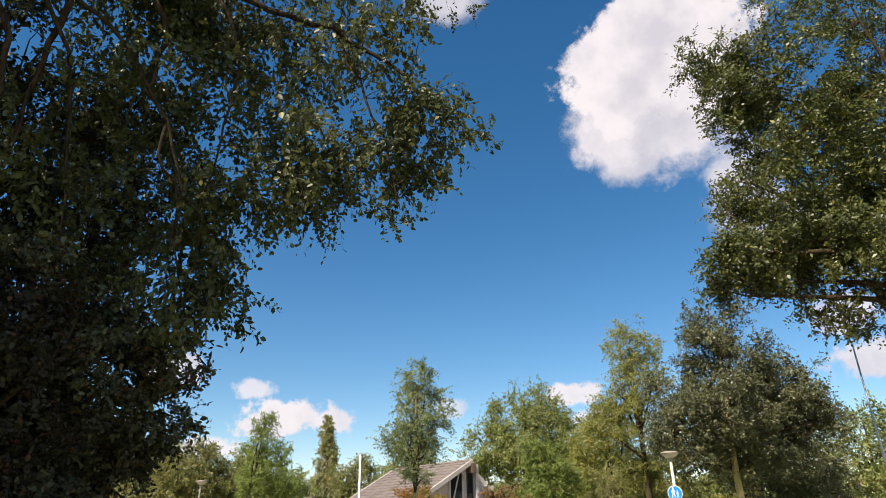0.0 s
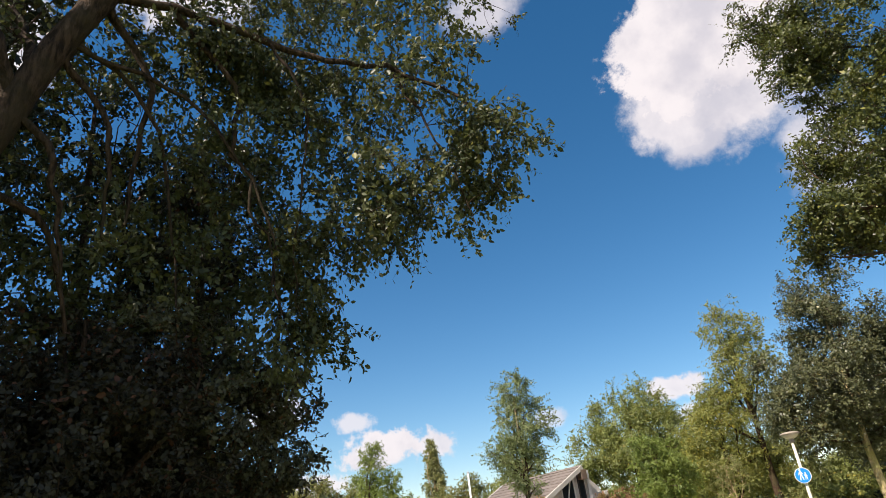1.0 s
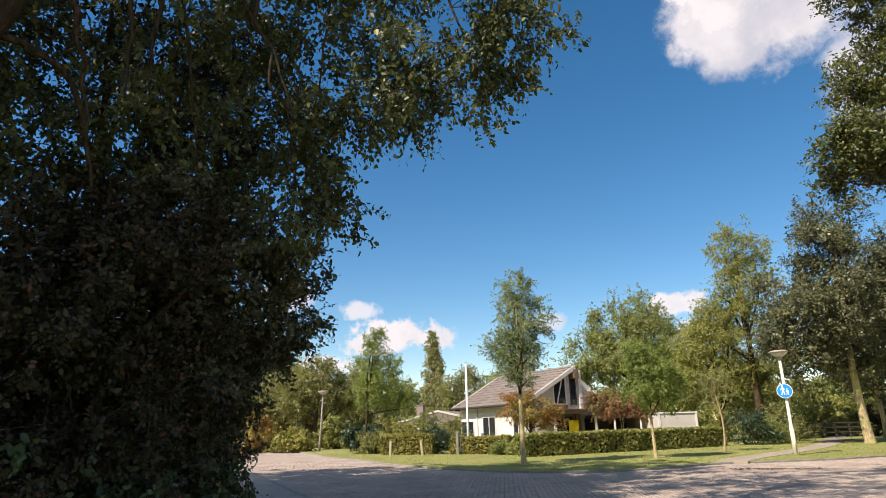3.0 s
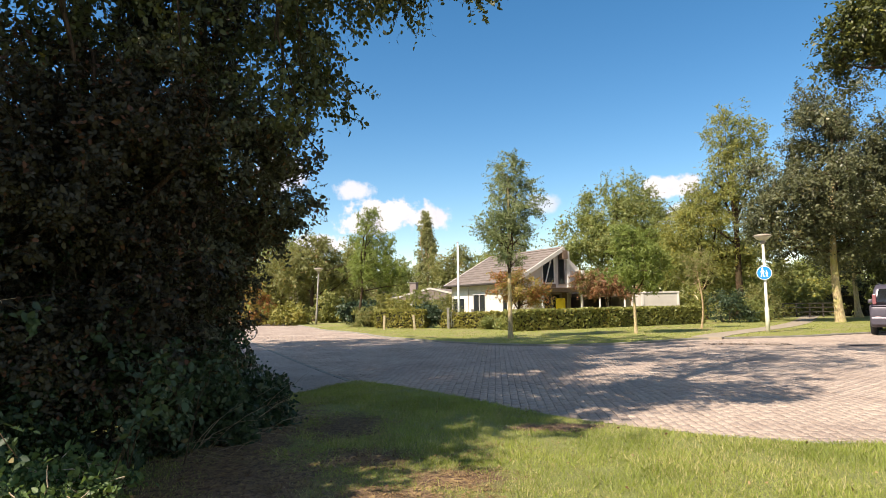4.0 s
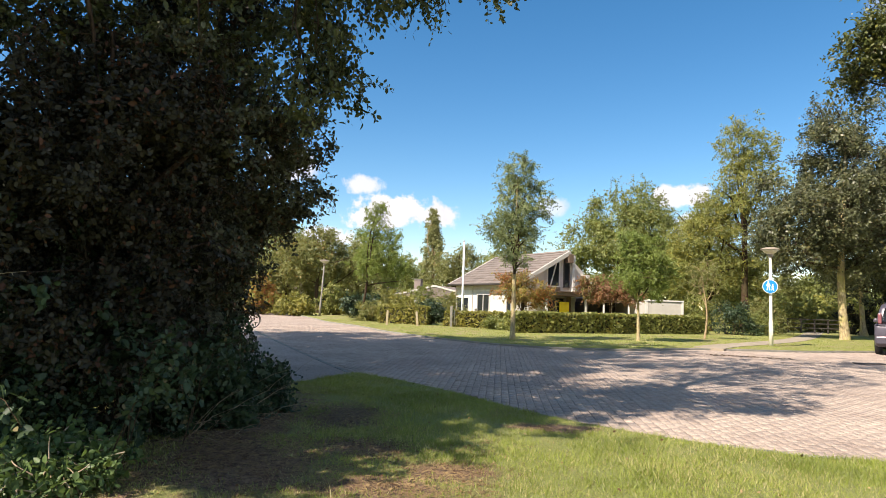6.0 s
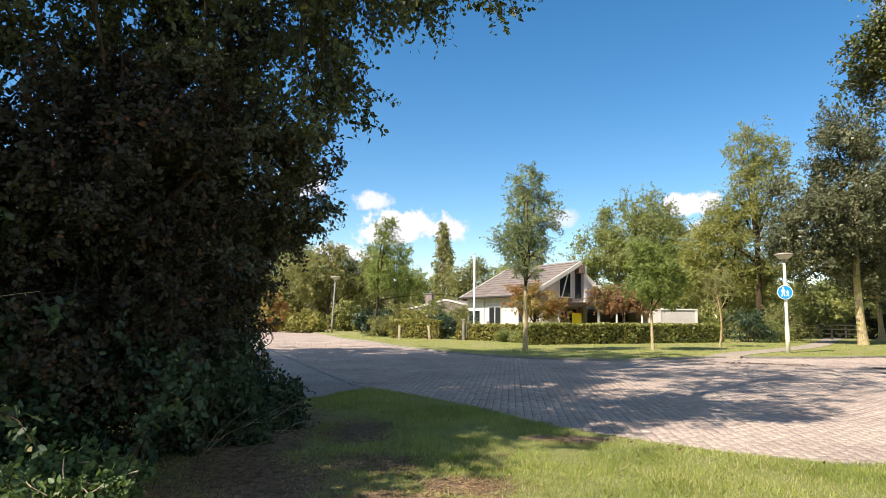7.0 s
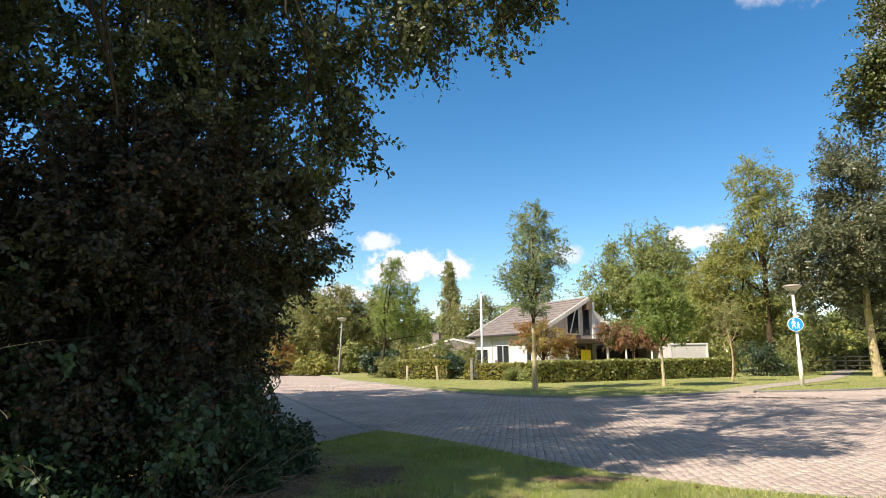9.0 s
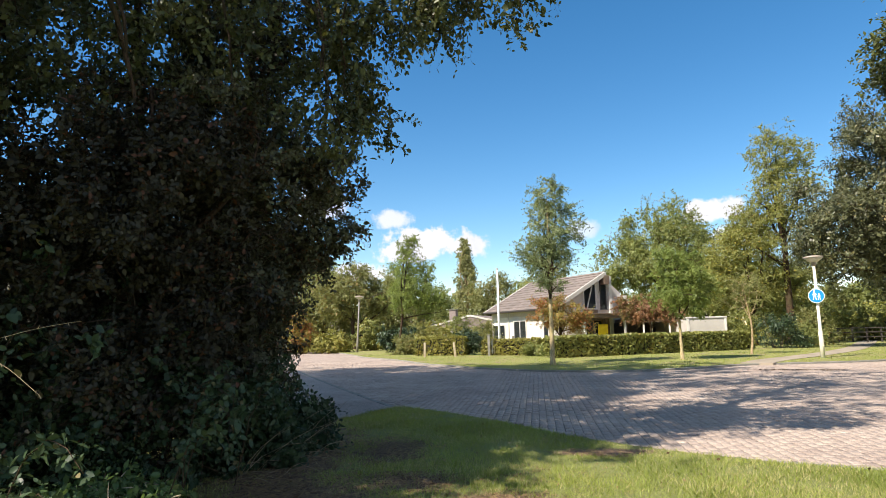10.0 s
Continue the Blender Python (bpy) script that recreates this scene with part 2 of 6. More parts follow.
M_CHROME = plain("bright_metal", (0.75, 0.75, 0.75), (0.65, 0.65, 0.65), 0.22, 1.0, bumpy=0.0)
M_REDLIGHT = plain("tail_light_red", (0.26, 0.10, 0.11), (0.20, 0.07, 0.08), 0.2, bumpy=0.0)
M_PLATE = plain("plate_yellow", (0.75, 0.52, 0.03), (0.70, 0.48, 0.03), 0.45, bumpy=0.0)
M_REDROOF = plain("orange_roof_tile", (0.50, 0.19, 0.09), (0.36, 0.13, 0.06), 0.8, scale=2)


def glass(name, tint=(0.02, 0.025, 0.03)):
    n = material(name, 0.04)
    n.put(n.b.inputs["Base Color"], rgb(tint))
    n.put(n.b.inputs["Specular IOR Level"], 0.8)
    return n.m


M_GLASS = glass("window_glass")
M_CARGLASS = glass("car_glass", (0.012, 0.014, 0.016))


def paving(name, a, b, joint_from_object=True):
    n = material(name, 0.85)
    if joint_from_object:
        rnd = n.add("ShaderNodeObjectInfo").outputs["Random"]
    else:
        rnd = n.add("ShaderNodeNewGeometry").outputs["Random Per Island"]
    w = n.add("ShaderNodeNewGeometry").outputs["Position"]
    stain, grain = n.noise(w, 0.55, 6), n.noise(w, 30.0, 5, 0.75)
    f = n.math("ADD", n.math("MULTIPLY", rnd, 0.42), n.math("MULTIPLY", n.ramp(stain, 0.3, 0.7), 0.58))
    c = n.mix(f, rgb(a), rgb(b))
    c = n.mix(n.ramp(grain, 0.47, 0.64, 0.0, 0.75), c, rgb(tuple(v * 0.55 for v in a)))
    c = n.mix(n.ramp(n.noise(w, 52.0, 3, 0.7), 0.52, 0.64, 0.0, 0.65), c, rgb(tuple(v * 1.4 for v in b)))
    c = n.mix(n.ramp(n.noise(w, 9.0, 5, 0.7), 0.52, 0.68, 0.0, 0.55), c, rgb(tuple(v * 0.6 for v in a)))
    n.put(n.b.inputs["Base Color"], c)
    bump(n, grain, 0.35, 0.004)
    return n.m


PAVE_A, PAVE_B = (0.246, 0.188, 0.150), (0.462, 0.374, 0.296)
M_PAVER = paving("clinker_paver", PAVE_A, PAVE_B)
M_PAVERS = paving("clinker_pavers", PAVE_A, PAVE_B, False)


def earth(name):
    """Lawn ground: green thatch with worn, bare and straw-coloured patches."""
    n = material(name, 0.95)
    w = n.add("ShaderNodeNewGeometry").outputs["Position"]
    big, mid, grain = n.noise(w, 0.45, 4), n.noise(w, 2.3, 5, 0.6), n.noise(w, 38.0, 4, 0.7)
    green = n.mix(n.ramp(grain, 0.3, 0.7), rgb((0.13, 0.15, 0.03)), rgb((0.31, 0.31, 0.085)))
    straw = n.mix(n.ramp(grain, 0.35, 0.7), rgb((0.17, 0.125, 0.07)), rgb((0.38, 0.31, 0.16)))
    f = n.ramp(n.math("ADD", n.math("MULTIPLY", big, 0.5), n.math("MULTIPLY", mid, 0.5)), 0.50, 0.60, 0, 0.85)
    n.put(n.b.inputs["Base Color"], n.mix(f, green, straw))
    bump(n, grain, 0.8, 0.03)
    return n.m


M_EARTH = earth("lawn_ground")
M_BLADE = leafy("grass_blade", (0.13, 0.17, 0.028), (0.36, 0.41, 0.085), (0.50, 0.43, 0.20), 0.20, 0.35, 0.5)
M_STRAW = leafy("dry_litter", (0.14, 0.088, 0.042), (0.42, 0.30, 0.14), (0.10, 0.05, 0.025), 0.2, 0.1, 0.8, 0.2)

# ---- mesh helpers ----


def thing(name, label, category, at=(0, 0, 0), group="", kind="", turn=0.0):
    ob = new(name)
    ob.empty_display_size = 0.2
    ob.matrix_basis = pose(*at, 0, 0, turn)
    return tagged(ob, label, category, group, kind)


def link(name, me, mat, parent=None, label=""):
    me.materials.append(mat)
    ob = new(name, me)
    if parent is not None:
        ob.parent = parent
    return tagged(ob, label)


def part(name, bm, mat, parent=None, label="", smooth=False):
    me = bpy.data.meshes.new(name)
    bm.normal_update()
    bm.to_mesh(me)
    bm.free()
    if smooth:
        me.shade_smooth()
    return link(name, me, mat, parent, label)


def mesh_np(name, verts, quads=None, tris=None, smooth=False):
    """A mesh straight from arrays."""
    me = bpy.data.meshes.new(name)
    verts = np.asarray(verts, np.float32)
    loops, starts = [], []
    k = 0
    for arr in (quads, tris):
        if arr is not None and len(arr):
            arr = np.asarray(arr, np.int32)
            loops.append(arr.ravel())
            starts.append(k + np.arange(len(arr)) * arr.shape[1])
            k += arr.size
    loops, starts = np.concatenate(loops), np.concatenate(starts)
    me.vertices.add(len(verts)), me.loops.add(len(loops)), me.polygons.add(len(starts))
    me.vertices.foreach_set("co", verts.ravel())
    me.loops.foreach_set("vertex_index", loops.astype(np.int32))
    me.polygons.foreach_set("loop_start", starts.astype(np.int32))
    me.update(calc_edges=True)
    if smooth:
        me.shade_smooth()
    return me


def box(bm, x0, y0, z0, x1, y1, z1, bev=0.0, m=None):
    r = bmesh.ops.create_cube(bm, size=1.0)
    vs = r["verts"]
    bmesh.ops.scale(bm, vec=(x1 - x0, y1 - y0, z1 - z0), verts=vs)
    bmesh.ops.translate(bm, vec=((x0 + x1) / 2, (y0 + y1) / 2, (z0 + z1) / 2), verts=vs)
    if bev:
        es = list({e for v in vs for e in v.link_edges})
        out = bmesh.ops.bevel(bm, geom=es, offset=bev, segments=2, affect="EDGES", profile=0.5)
        vs = list({v for f in out["faces"] for v in f.verts} | {v for v in vs if v.is_valid})
    if m is not None:
        bmesh.ops.transform(bm, matrix=m, verts=[v for v in vs if v.is_valid])
    return bm


def boxed(*a, **k):
    return box(bmesh.new(), *a, **k)


def prism(poly, depth, m=None):
    """A flat outline in the x-z plane, made thick along y from 0 to depth."""
    bm = bmesh.new()
    vs = [bm.verts.new((x, 0, z)) for x, z in poly]
    f = bm.faces.new(vs)
    ext = bmesh.ops.extrude_face_region(bm, geom=[f])
    bmesh.ops.translate(bm, vec=(0, depth, 0), verts=[e for e in ext["geom"] if isinstance(e, bmesh.types.BMVert)])
    bmesh.ops.recalc_face_normals(bm, faces=bm.faces)
    if m is not None:
        bmesh.ops.transform(bm, matrix=m, verts=bm.verts)
    return bm


def tubes(paths, sides=6):
    """Verts and quads of tapered tubes: each path is a list of (point, radius)."""
    V, Q, k = [], [], 0
    ang = np.arange(sides) * 2 * math.pi / sides
    for path in paths:
        pts = np.array([p for p, _ in path], float)
        rad = np.array([r for _, r in path], float)
        tan = np.gradient(pts, axis=0)
        tan /= np.linalg.norm(tan, axis=1, keepdims=True) + 1e-9
        ref = np.array((0.31, 0.95, 0.05)) if abs(tan[0][2]) > 0.5 else np.array((0.0, 0.1, 1.0))
        u = np.cross(tan, ref)
        u /= np.linalg.norm(u, axis=1, keepdims=True) + 1e-9
        w = np.cross(tan, u)
        ring = pts[:, None] + rad[:, None, None] * (np.cos(ang)[None, :, None] * u[:, None] + np.sin(ang)[None, :, None] * w[:, None])
        V.append(ring.reshape(-1, 3))
        n = len(pts)
        i = np.arange(n - 1)[:, None] * sides + np.arange(sides)[None]
        j = np.arange(n - 1)[:, None] * sides + (np.arange(sides)[None] + 1) % sides
        Q.append(np.stack([i, j, j + sides, i + sides], -1).reshape(-1, 4) + k)
        k += n * sides
    return np.concatenate(V), np.concatenate(Q)


def tube_part(name, paths, mat, parent, sides=8, label=""):
    v, q = tubes(paths, sides)
    return link(name, mesh_np(name, v, q, smooth=True), mat, parent, label)


def leaf_cards(r, centres, size, aspect=0.55, droop=0.25, spread=0.35, facing=None, along=None, full=False):
    """One folded leaf of four corners at each centre; along: the way each leaf points."""
    n = len(centres)
    d = r.normal(size=(n, 3)) if along is None else along
    if along is None:
        d[:, 2] -= droop * 2
    d = d / (np.linalg.norm(d, axis=1, keepdims=True) + 1e-9)
    up = r.normal(size=(n, 3)) * 0.8 + (np.array((0, 0, 0.9)) if facing is None else facing)
    s = np.cross(d, up)
    s /= np.linalg.norm(s, axis=1, keepdims=True) + 1e-9
    nor = np.cross(s, d)
    L = (size * (1 + spread * r.normal(size=n)).clip(0.45, 1.9))[:, None]
    W = L * aspect * 0.5
    a, c = centres - d * L * 0.5, centres + d * L * 0.5
    if full:
        sides_ = [centres + s * W * k * g + nor * W * 0.35 * g + d * L * o for k in (1, -1) for o, g in ((-0.22, 0.86), (0.16, 0.80))]
        v = np.stack([a, sides_[0], sides_[1], c, sides_[3], sides_[2]], 1).reshape(-1, 3)
        i = np.arange(n)[:, None] * 6
        q = np.concatenate([i + np.array((0, 1, 2, 3)), i + np.array((0, 3, 4, 5))], 1).reshape(-1, 4)
        return v, q
    b = centres + s * W + nor * W * 0.35 - d * L * 0.06
    e = centres - s * W + nor * W * 0.35 - d * L * 0.06
    v = np.stack([a, b, c, e], 1).reshape(-1, 3)
    q = np.arange(n * 4).reshape(-1, 4)
    return v, q


def sprays(r, clusters, starts, leaf, aspect, count, per, length, droop=0.35, wild=0.75, twig=0.004, full=False, facing=None):
    """Leaves set alternately along short drooping twigs, several to each cluster. Returns leaves and twigs."""
    n = len(clusters) * count
    c = np.repeat(clusters, count, 0)
    out = c - np.repeat(starts, count, 0)
    out /= np.linalg.norm(out, axis=1, keepdims=True) + 1e-9
    d = out * 0.7 + r.normal(size=(n, 3)) * wild
    d[:, 2] -= droop * 0.6
    d /= np.linalg.norm(d, axis=1, keepdims=True) + 1e-9
    L = (length * (0.55 + 0.9 * r.random(n)))[:, None]
    base = c + r.normal(size=(n, 3)) * length * 0.22 - d * L * 0.35
    side = np.cross(d, r.normal(size=(n, 3)))
    side /= np.linalg.norm(side, axis=1, keepdims=True) + 1e-9
    t = (np.arange(per)[None] + r.random((n, per))) / per
    fall = np.array((0, 0, -droop * 0.6))
    pos = base[:, None] + d[:, None] * (L[:, None] * t[..., None]) + fall * (L[:, None] * (t ** 2)[..., None])
    sg = np.where(np.arange(per) % 2, 1.0, -1.0)[None, :, None]
    ld = d[:, None] * 0.5 + side[:, None] * sg * 0.75 + r.normal(size=(n, per, 3)) * 0.42
    ld[..., 2] -= droop * 0.8
    ld /= np.linalg.norm(ld, axis=2, keepdims=True)
    pos = pos + ld * leaf * 0.55
    up = None if facing is None else np.repeat(facing, count * per, 0)
    lv, lq = leaf_cards(r, pos.reshape(-1, 3), leaf, aspect, facing=up, along=ld.reshape(-1, 3), full=full)
    if twig == 0.0:
        return lv, lq, np.zeros((0, 3)), np.zeros((0, 4), int)
    k = np.array((0.0, 0.5, 1.0))[None, :, None]
    P = base[:, None] + d[:, None] * (L[:, None] * k) + fall * (L[:, None] * k ** 2)
    ang = np.arange(3) * 2 * math.pi / 3
    w = np.cross(d, side)
    ring = np.cos(ang)[None, :, None] * side[:, None] + np.sin(ang)[None, :, None] * w[:, None]
    tv = (P[:, :, None] + ring[:, None] * (twig * np.array((1.0, 0.7, 0.3)))[None, :, None, None]).reshape(-1, 3)
    i = np.arange(2)[:, None] * 3 + np.arange(3)[None]
    j = np.arange(2)[:, None] * 3 + (np.arange(3)[None] + 1) % 3
    tq = (np.stack([i, j, j + 3, i + 3], -1).reshape(-1, 4)[None] + 9 * np.arange(n)[:, None, None]).reshape(-1, 4)
    return lv, lq, tv, tq


def bend(a, b, r, sag=0.12, n=5):
    """Points of a slightly wandering line from a to b."""
    a, b = np.array(a, float), np.array(b, float)
    L = np.linalg.norm(b - a)
    off = r.normal(size=3) * sag * L
    off[2] = abs(off[2]) * 0.6
    t = np.linspace(0, 1, n)[:, None]
    return a + (b - a) * t + off * (4 * t * (1 - t)) * 0.5


def attach(spine, clusters, rise=0.5):
    """For each cluster the point it grows from: the wood, or a nearer cluster that already hangs on it."""
    d0 = np.array([np.min(np.linalg.norm(spine - c, axis=1)) for c in clusters])
    order = np.argsort(d0)
    nodes = np.empty((len(spine) + len(clusters), 3))
    nodes[:len(spine)] = spine
    cost = np.zeros(len(nodes))
    m = len(spine)
    starts = np.empty_like(clusters)
    for k in order:
        c = clusters[k]
        gap = nodes[:m] - c
        d = np.sqrt((gap ** 2).sum(1)) + rise * np.maximum(0, gap[:, 2]) + 0.25 * cost[:m]
        j = int(np.argmin(d))
        starts[k] = nodes[j]
        nodes[m], cost[m] = c, cost[j] + float(np.linalg.norm(gap[j]))
        m += 1
    return starts


def blob_clusters(r, blob, count, hollow=0.45, rough=0.30):
    """Places of leaf clusters in an uneven ellipsoid; blob: centre and radii."""
    c, rad = np.array(blob[:3], float), np.array(blob[3:6], float)
    d = r.normal(size=(count, 3))
    d /= np.linalg.norm(d, axis=1, keepdims=True)
    seed = Vector((c[0] * 1.3, c[1] * 0.7, c[2] * 1.1))
    k = np.array([1 + rough * 1.6 * noise.noise(Vector(x) * 1.9 + seed) + rough * 0.8 * noise.noise(Vector(x) * 4.7 + seed) for x in d])
    rr = (hollow ** 3 + (1 - hollow ** 3) * r.random(count)) ** (1 / 3)
    return c + d * rad * (rr * k)[:, None]


def clumped(r, blob, count, hollow=0.45, rough=0.30):
    """Places of leaf clusters gathered into rounded boughs with gaps between, and the way each cluster faces."""
    c, rad = np.array(blob[:3], float), np.array(blob[3:6], float)
    k = max(4, count // 8)
    boughs = blob_clusters(r, blob, k, max(hollow, 0.5), rough)
    own = r.integers(0, k, count)
    size = rad.mean() * 1.75 / math.sqrt(k)
    off = r.normal(size=(count, 3))
    off /= np.linalg.norm(off, axis=1, keepdims=True)
    off *= (r.random(count) ** 0.4)[:, None] * np.array((1.0, 1.0, 0.75))
    pos = boughs[own] + off * (size * (0.6 + 0.7 * r.random(k)[own]))[:, None]
    loose = r.random(count) < 0.35
    pos[loose] = blob_clusters(r, blob, int(loose.sum()), hollow, rough)
    out = (pos - c) / rad
    out /= np.linalg.norm(out, axis=1, keepdims=True) + 1e-9
    return pos, out * 0.9 + off * 1.1 + np.array((0, 0, 0.45))


def tree(name, label, base, height, radius, blobs, leaf, mat, barkmat, seed, per=60, cluster=0.45, crown_from=0.3,
         category="tree", lean=(0, 0), limbs=7, hollow=0.45, aspect=0.55, twig_r=0.012, sides=10, rough=0.3, group="", droop=0.25, leaves_each=12, full=False, flare=0.3, fine=0.82, limbmat=None):
    """A tapered trunk with limbs and twigs, and a crown of single leaves in uneven clusters.
    blobs: (x, y, z, rx, ry, rz, clusters) from the trunk's base."""
    r = np.random.default_rng(seed)
    t = thing(name, label, category, base, group)
    top = np.array((lean[0], lean[1], height * 0.86))
    wob = r.normal(size=(2,)) * radius * 0.8
    trunk = []
    for s in (0.0, 0.012, 0.04, 0.1, 0.2, 0.32, 0.45, 0.6, 0.75, 0.9, 1.0):
        p = top * s + np.array((wob[0] * math.sin(s * 5), wob[1] * math.sin(s * 4), 0))
        foot = 1 + flare * math.exp(-s * 30)
        trunk.append((p, radius * foot * (1 - 0.86 * s) + 0.006))
    trunk[0] = (np.array((0, 0, -0.12)), trunk[0][1])
    tube_part("trunk", [trunk], barkmat, t, sides)
    cl, faces = zip(*[clumped(r, b, int(b[6]), hollow, rough) for b in blobs])
    big = []
    for i in range(limbs):
        b = blobs[i % len(blobs)]
        goal = np.array(b[:3]) + r.normal(size=3) * np.array(b[3:6]) * 0.45
        s = crown_from + (1 - crown_from) * (0.05 + 0.7 * r.random())
        s = min(s, max(crown_from, goal[2] / max(top[2], 0.1) * 0.85), 0.95)
        start = top * s
        pts = bend(start, goal, r, 0.16, 7)
        r0 = radius * (1 - 0.86 * s) * 0.62 + 0.006
        big.append(pts)
        tube_part("limb", [[(p, r0 * (1 - 0.8 * k / 6)) for k, p in enumerate(pts)]], limbmat or barkmat, t, 6)
    spine = np.concatenate(big + [np.array([p for p, _ in trunk if p[2] > top[2] * crown_from])])
    twigs = []
    allc = np.concatenate(cl)
    starts = attach(spine, allc)
    for c, s in zip(allc, starts):
        pts = bend(s, c, r, 0.14, 4)
        twigs.append([(p, twig_r * (1.3 - 0.85 * k / 3)) for k, p in enumerate(pts)])
    v, q = tubes(twigs, 3)
    n_spray = max(2, int(round(per / 9)))
    lv, lq, tv, tq = sprays(r, allc, starts, leaf * fine, aspect, n_spray, leaves_each, cluster * 1.15, droop, 0.75, twig_r * 0.4 if full else 0.0, full, np.concatenate(faces))
    link("branchwork", mesh_np("branchwork", np.concatenate([v, tv]), np.concatenate([q, tq + len(v)])), limbmat or barkmat, t)["kind"] = "stuff"
    link("crown", mesh_np("crown", lv, lq), mat, t)["kind"] = "stuff"
    return t


def hedge(label, a, b, depth, height, mat, seed, leaf=0.07, density=420, base=0.0, rounded=0.12, name="hedge"):
    """A clipped hedge from a to b: a solid core coloured dark for inner shade, and leaves on its faces."""
    r = np.random.default_rng(seed)
    a, b = np.array(a, float), np.array(b, float)
    L = float(np.linalg.norm(b - a))
    ang = math.degrees(math.atan2(b[1] - a[1], b[0] - a[0]))
    t = thing(name, label, "hedge", (a[0], a[1], base), turn=ang)
    part("twig_core", boxed(0.05, -depth / 2 + 0.07, 0.0, L - 0.05, depth / 2 - 0.07, height - 0.09, 0.05), M_CORE_SHADE, t)
    area = L * (depth + 2 * height) + 2 * depth * height
    n = int(area * density)
    x = r.random(n) * L
    s = r.random(n) * (depth + 2 * height)
    y = np.where(s < height, -depth / 2, np.where(s < height + depth, s - height - depth / 2, depth / 2))
    z = np.where(s < height, s, np.where(s < height + depth, height, 2 * height + depth - s))
    k = int(n * depth * height * 2 / area)
    ends = r.random(k) < 0.5
    x[:k], y[:k], z[:k] = np.where(ends, 0, L), (r.random(k) - 0.5) * depth, r.random(k) * height
    p = np.stack([x, y, z], 1)
    wav = np.array([noise.noise(Vector((px * 1.3, py * 1.3 + seed, pz * 1.3))) for px, py, pz in p]) * rounded
    c = np.array((L / 2, 0, height * 0.5))
    out = p - c
    out[:, 0] *= 0.15
    out /= np.linalg.norm(out, axis=1, keepdims=True) + 1e-6
    p = p + out * (wav + r.normal(size=n) * 0.03)[:, None]
    p[:, 2] = np.maximum(p[:, 2], 0.02)
    v, q = leaf_cards(r, p, leaf, 0.6, 0.1)
    link("foliage", mesh_np("foliage", v, q), mat, t)["kind"] = "stuff"
    return t


def shrub(name, label, at, blobs, leaf, mat, seed, per=40, cluster=0.22, hollow=0.3, category="shrub", stems=9, aspect=0.6, rough=0.35, stem_r=0.016, barkmat=None, full=False):
    """A many-stemmed bush: stems from the ground and single leaves in clusters. blobs from its base."""
    r = np.random.default_rng(seed)
    t = thing(name, label, category, at)
    allc, faces = (np.concatenate(a) for a in zip(*[clumped(r, b, int(b[6]), hollow, rough) for b in blobs]))
    faces, allc = faces[allc[:, 2] > 0.02], allc[allc[:, 2] > 0.02]
    paths = []
    for i in range(stems):
        b = blobs[i % len(blobs)]
        goal = np.array(b[:3]) + r.normal(size=3) * np.array(b[3:6]) * 0.4
        foot = np.array((b[0] * 0.6 + r.normal() * 0.15, b[1] * 0.6 + r.normal() * 0.15, -0.05))
        pts = bend(foot, goal, r, 0.14, 6)
        paths.append([(p, stem_r * (1.2 - 0.17 * k)) for k, p in enumerate(pts)])
    spine = np.concatenate([np.array([p for p, _ in q_]) for q_ in paths])
    starts = attach(spine, allc, 0.2)
    tw = [[(p, 0.006 * (1.2 - 0.25 * k)) for k, p in enumerate(bend(s, c, r, 0.12, 4))] for c, s in zip(allc, starts)]
    tube_part("stemwork", paths, barkmat or M_BARK_DARK, t, 5)
    v, q = tubes(tw, 3)
    link("branchwork", mesh_np("branchwork", v, q), barkmat or M_BARK_DARK, t)["kind"] = "stuff"
    lv, lq, tv, tq = sprays(r, allc, starts, leaf, aspect, max(2, per // 7), 7, cluster * 1.3, 0.25, 0.85, 0.003 if full else 0.0, full, faces * (0.45 if full else 1.0))
    lv[:, 2] = np.abs(lv[:, 2])
    link("foliage", mesh_np("foliage", lv, lq), mat, t)["kind"] = "stuff"
    return t


# Near-black core colour, standing for the shade among a hedge's twigs.
M_CORE_SHADE = plain("hedge_core_shade", (0.035, 0.030, 0.018), (0.02, 0.018, 0.012), 0.95, bumpy=0.6)
M_JOINT = plain("joint_sand", (0.24, 0.19, 0.145), (0.045, 0.040, 0.032), 0.95, scale=2.5)
M_SANDPATH = plain("sandy_path", (0.34, 0.285, 0.21), (0.25, 0.21, 0.15), 0.95, scale=1.5, bumpy=0.4)
M_BOWL = plain("milky_plastic", (0.62, 0.58, 0.50), (0.55, 0.51, 0.43), 0.3, bumpy=0.0)
BARE = ((-1.25, 7.9, 0.62, 1.0), (-1.7, 5.6, 0.95, 1.3), (-2.2, 7.2, 0.7, 3.2), (-0.9, 6.3, 0.65, 0.5), (-0.5, 5.0, 0.8, 0.35), (1.3, 7.6, 0.7, 0.28), (0.5, 4.6, 0.5, 0.22), (0.15, 5.5, 0.55, 0.4), (-0.2, 4.5, 0.8, 0.5))


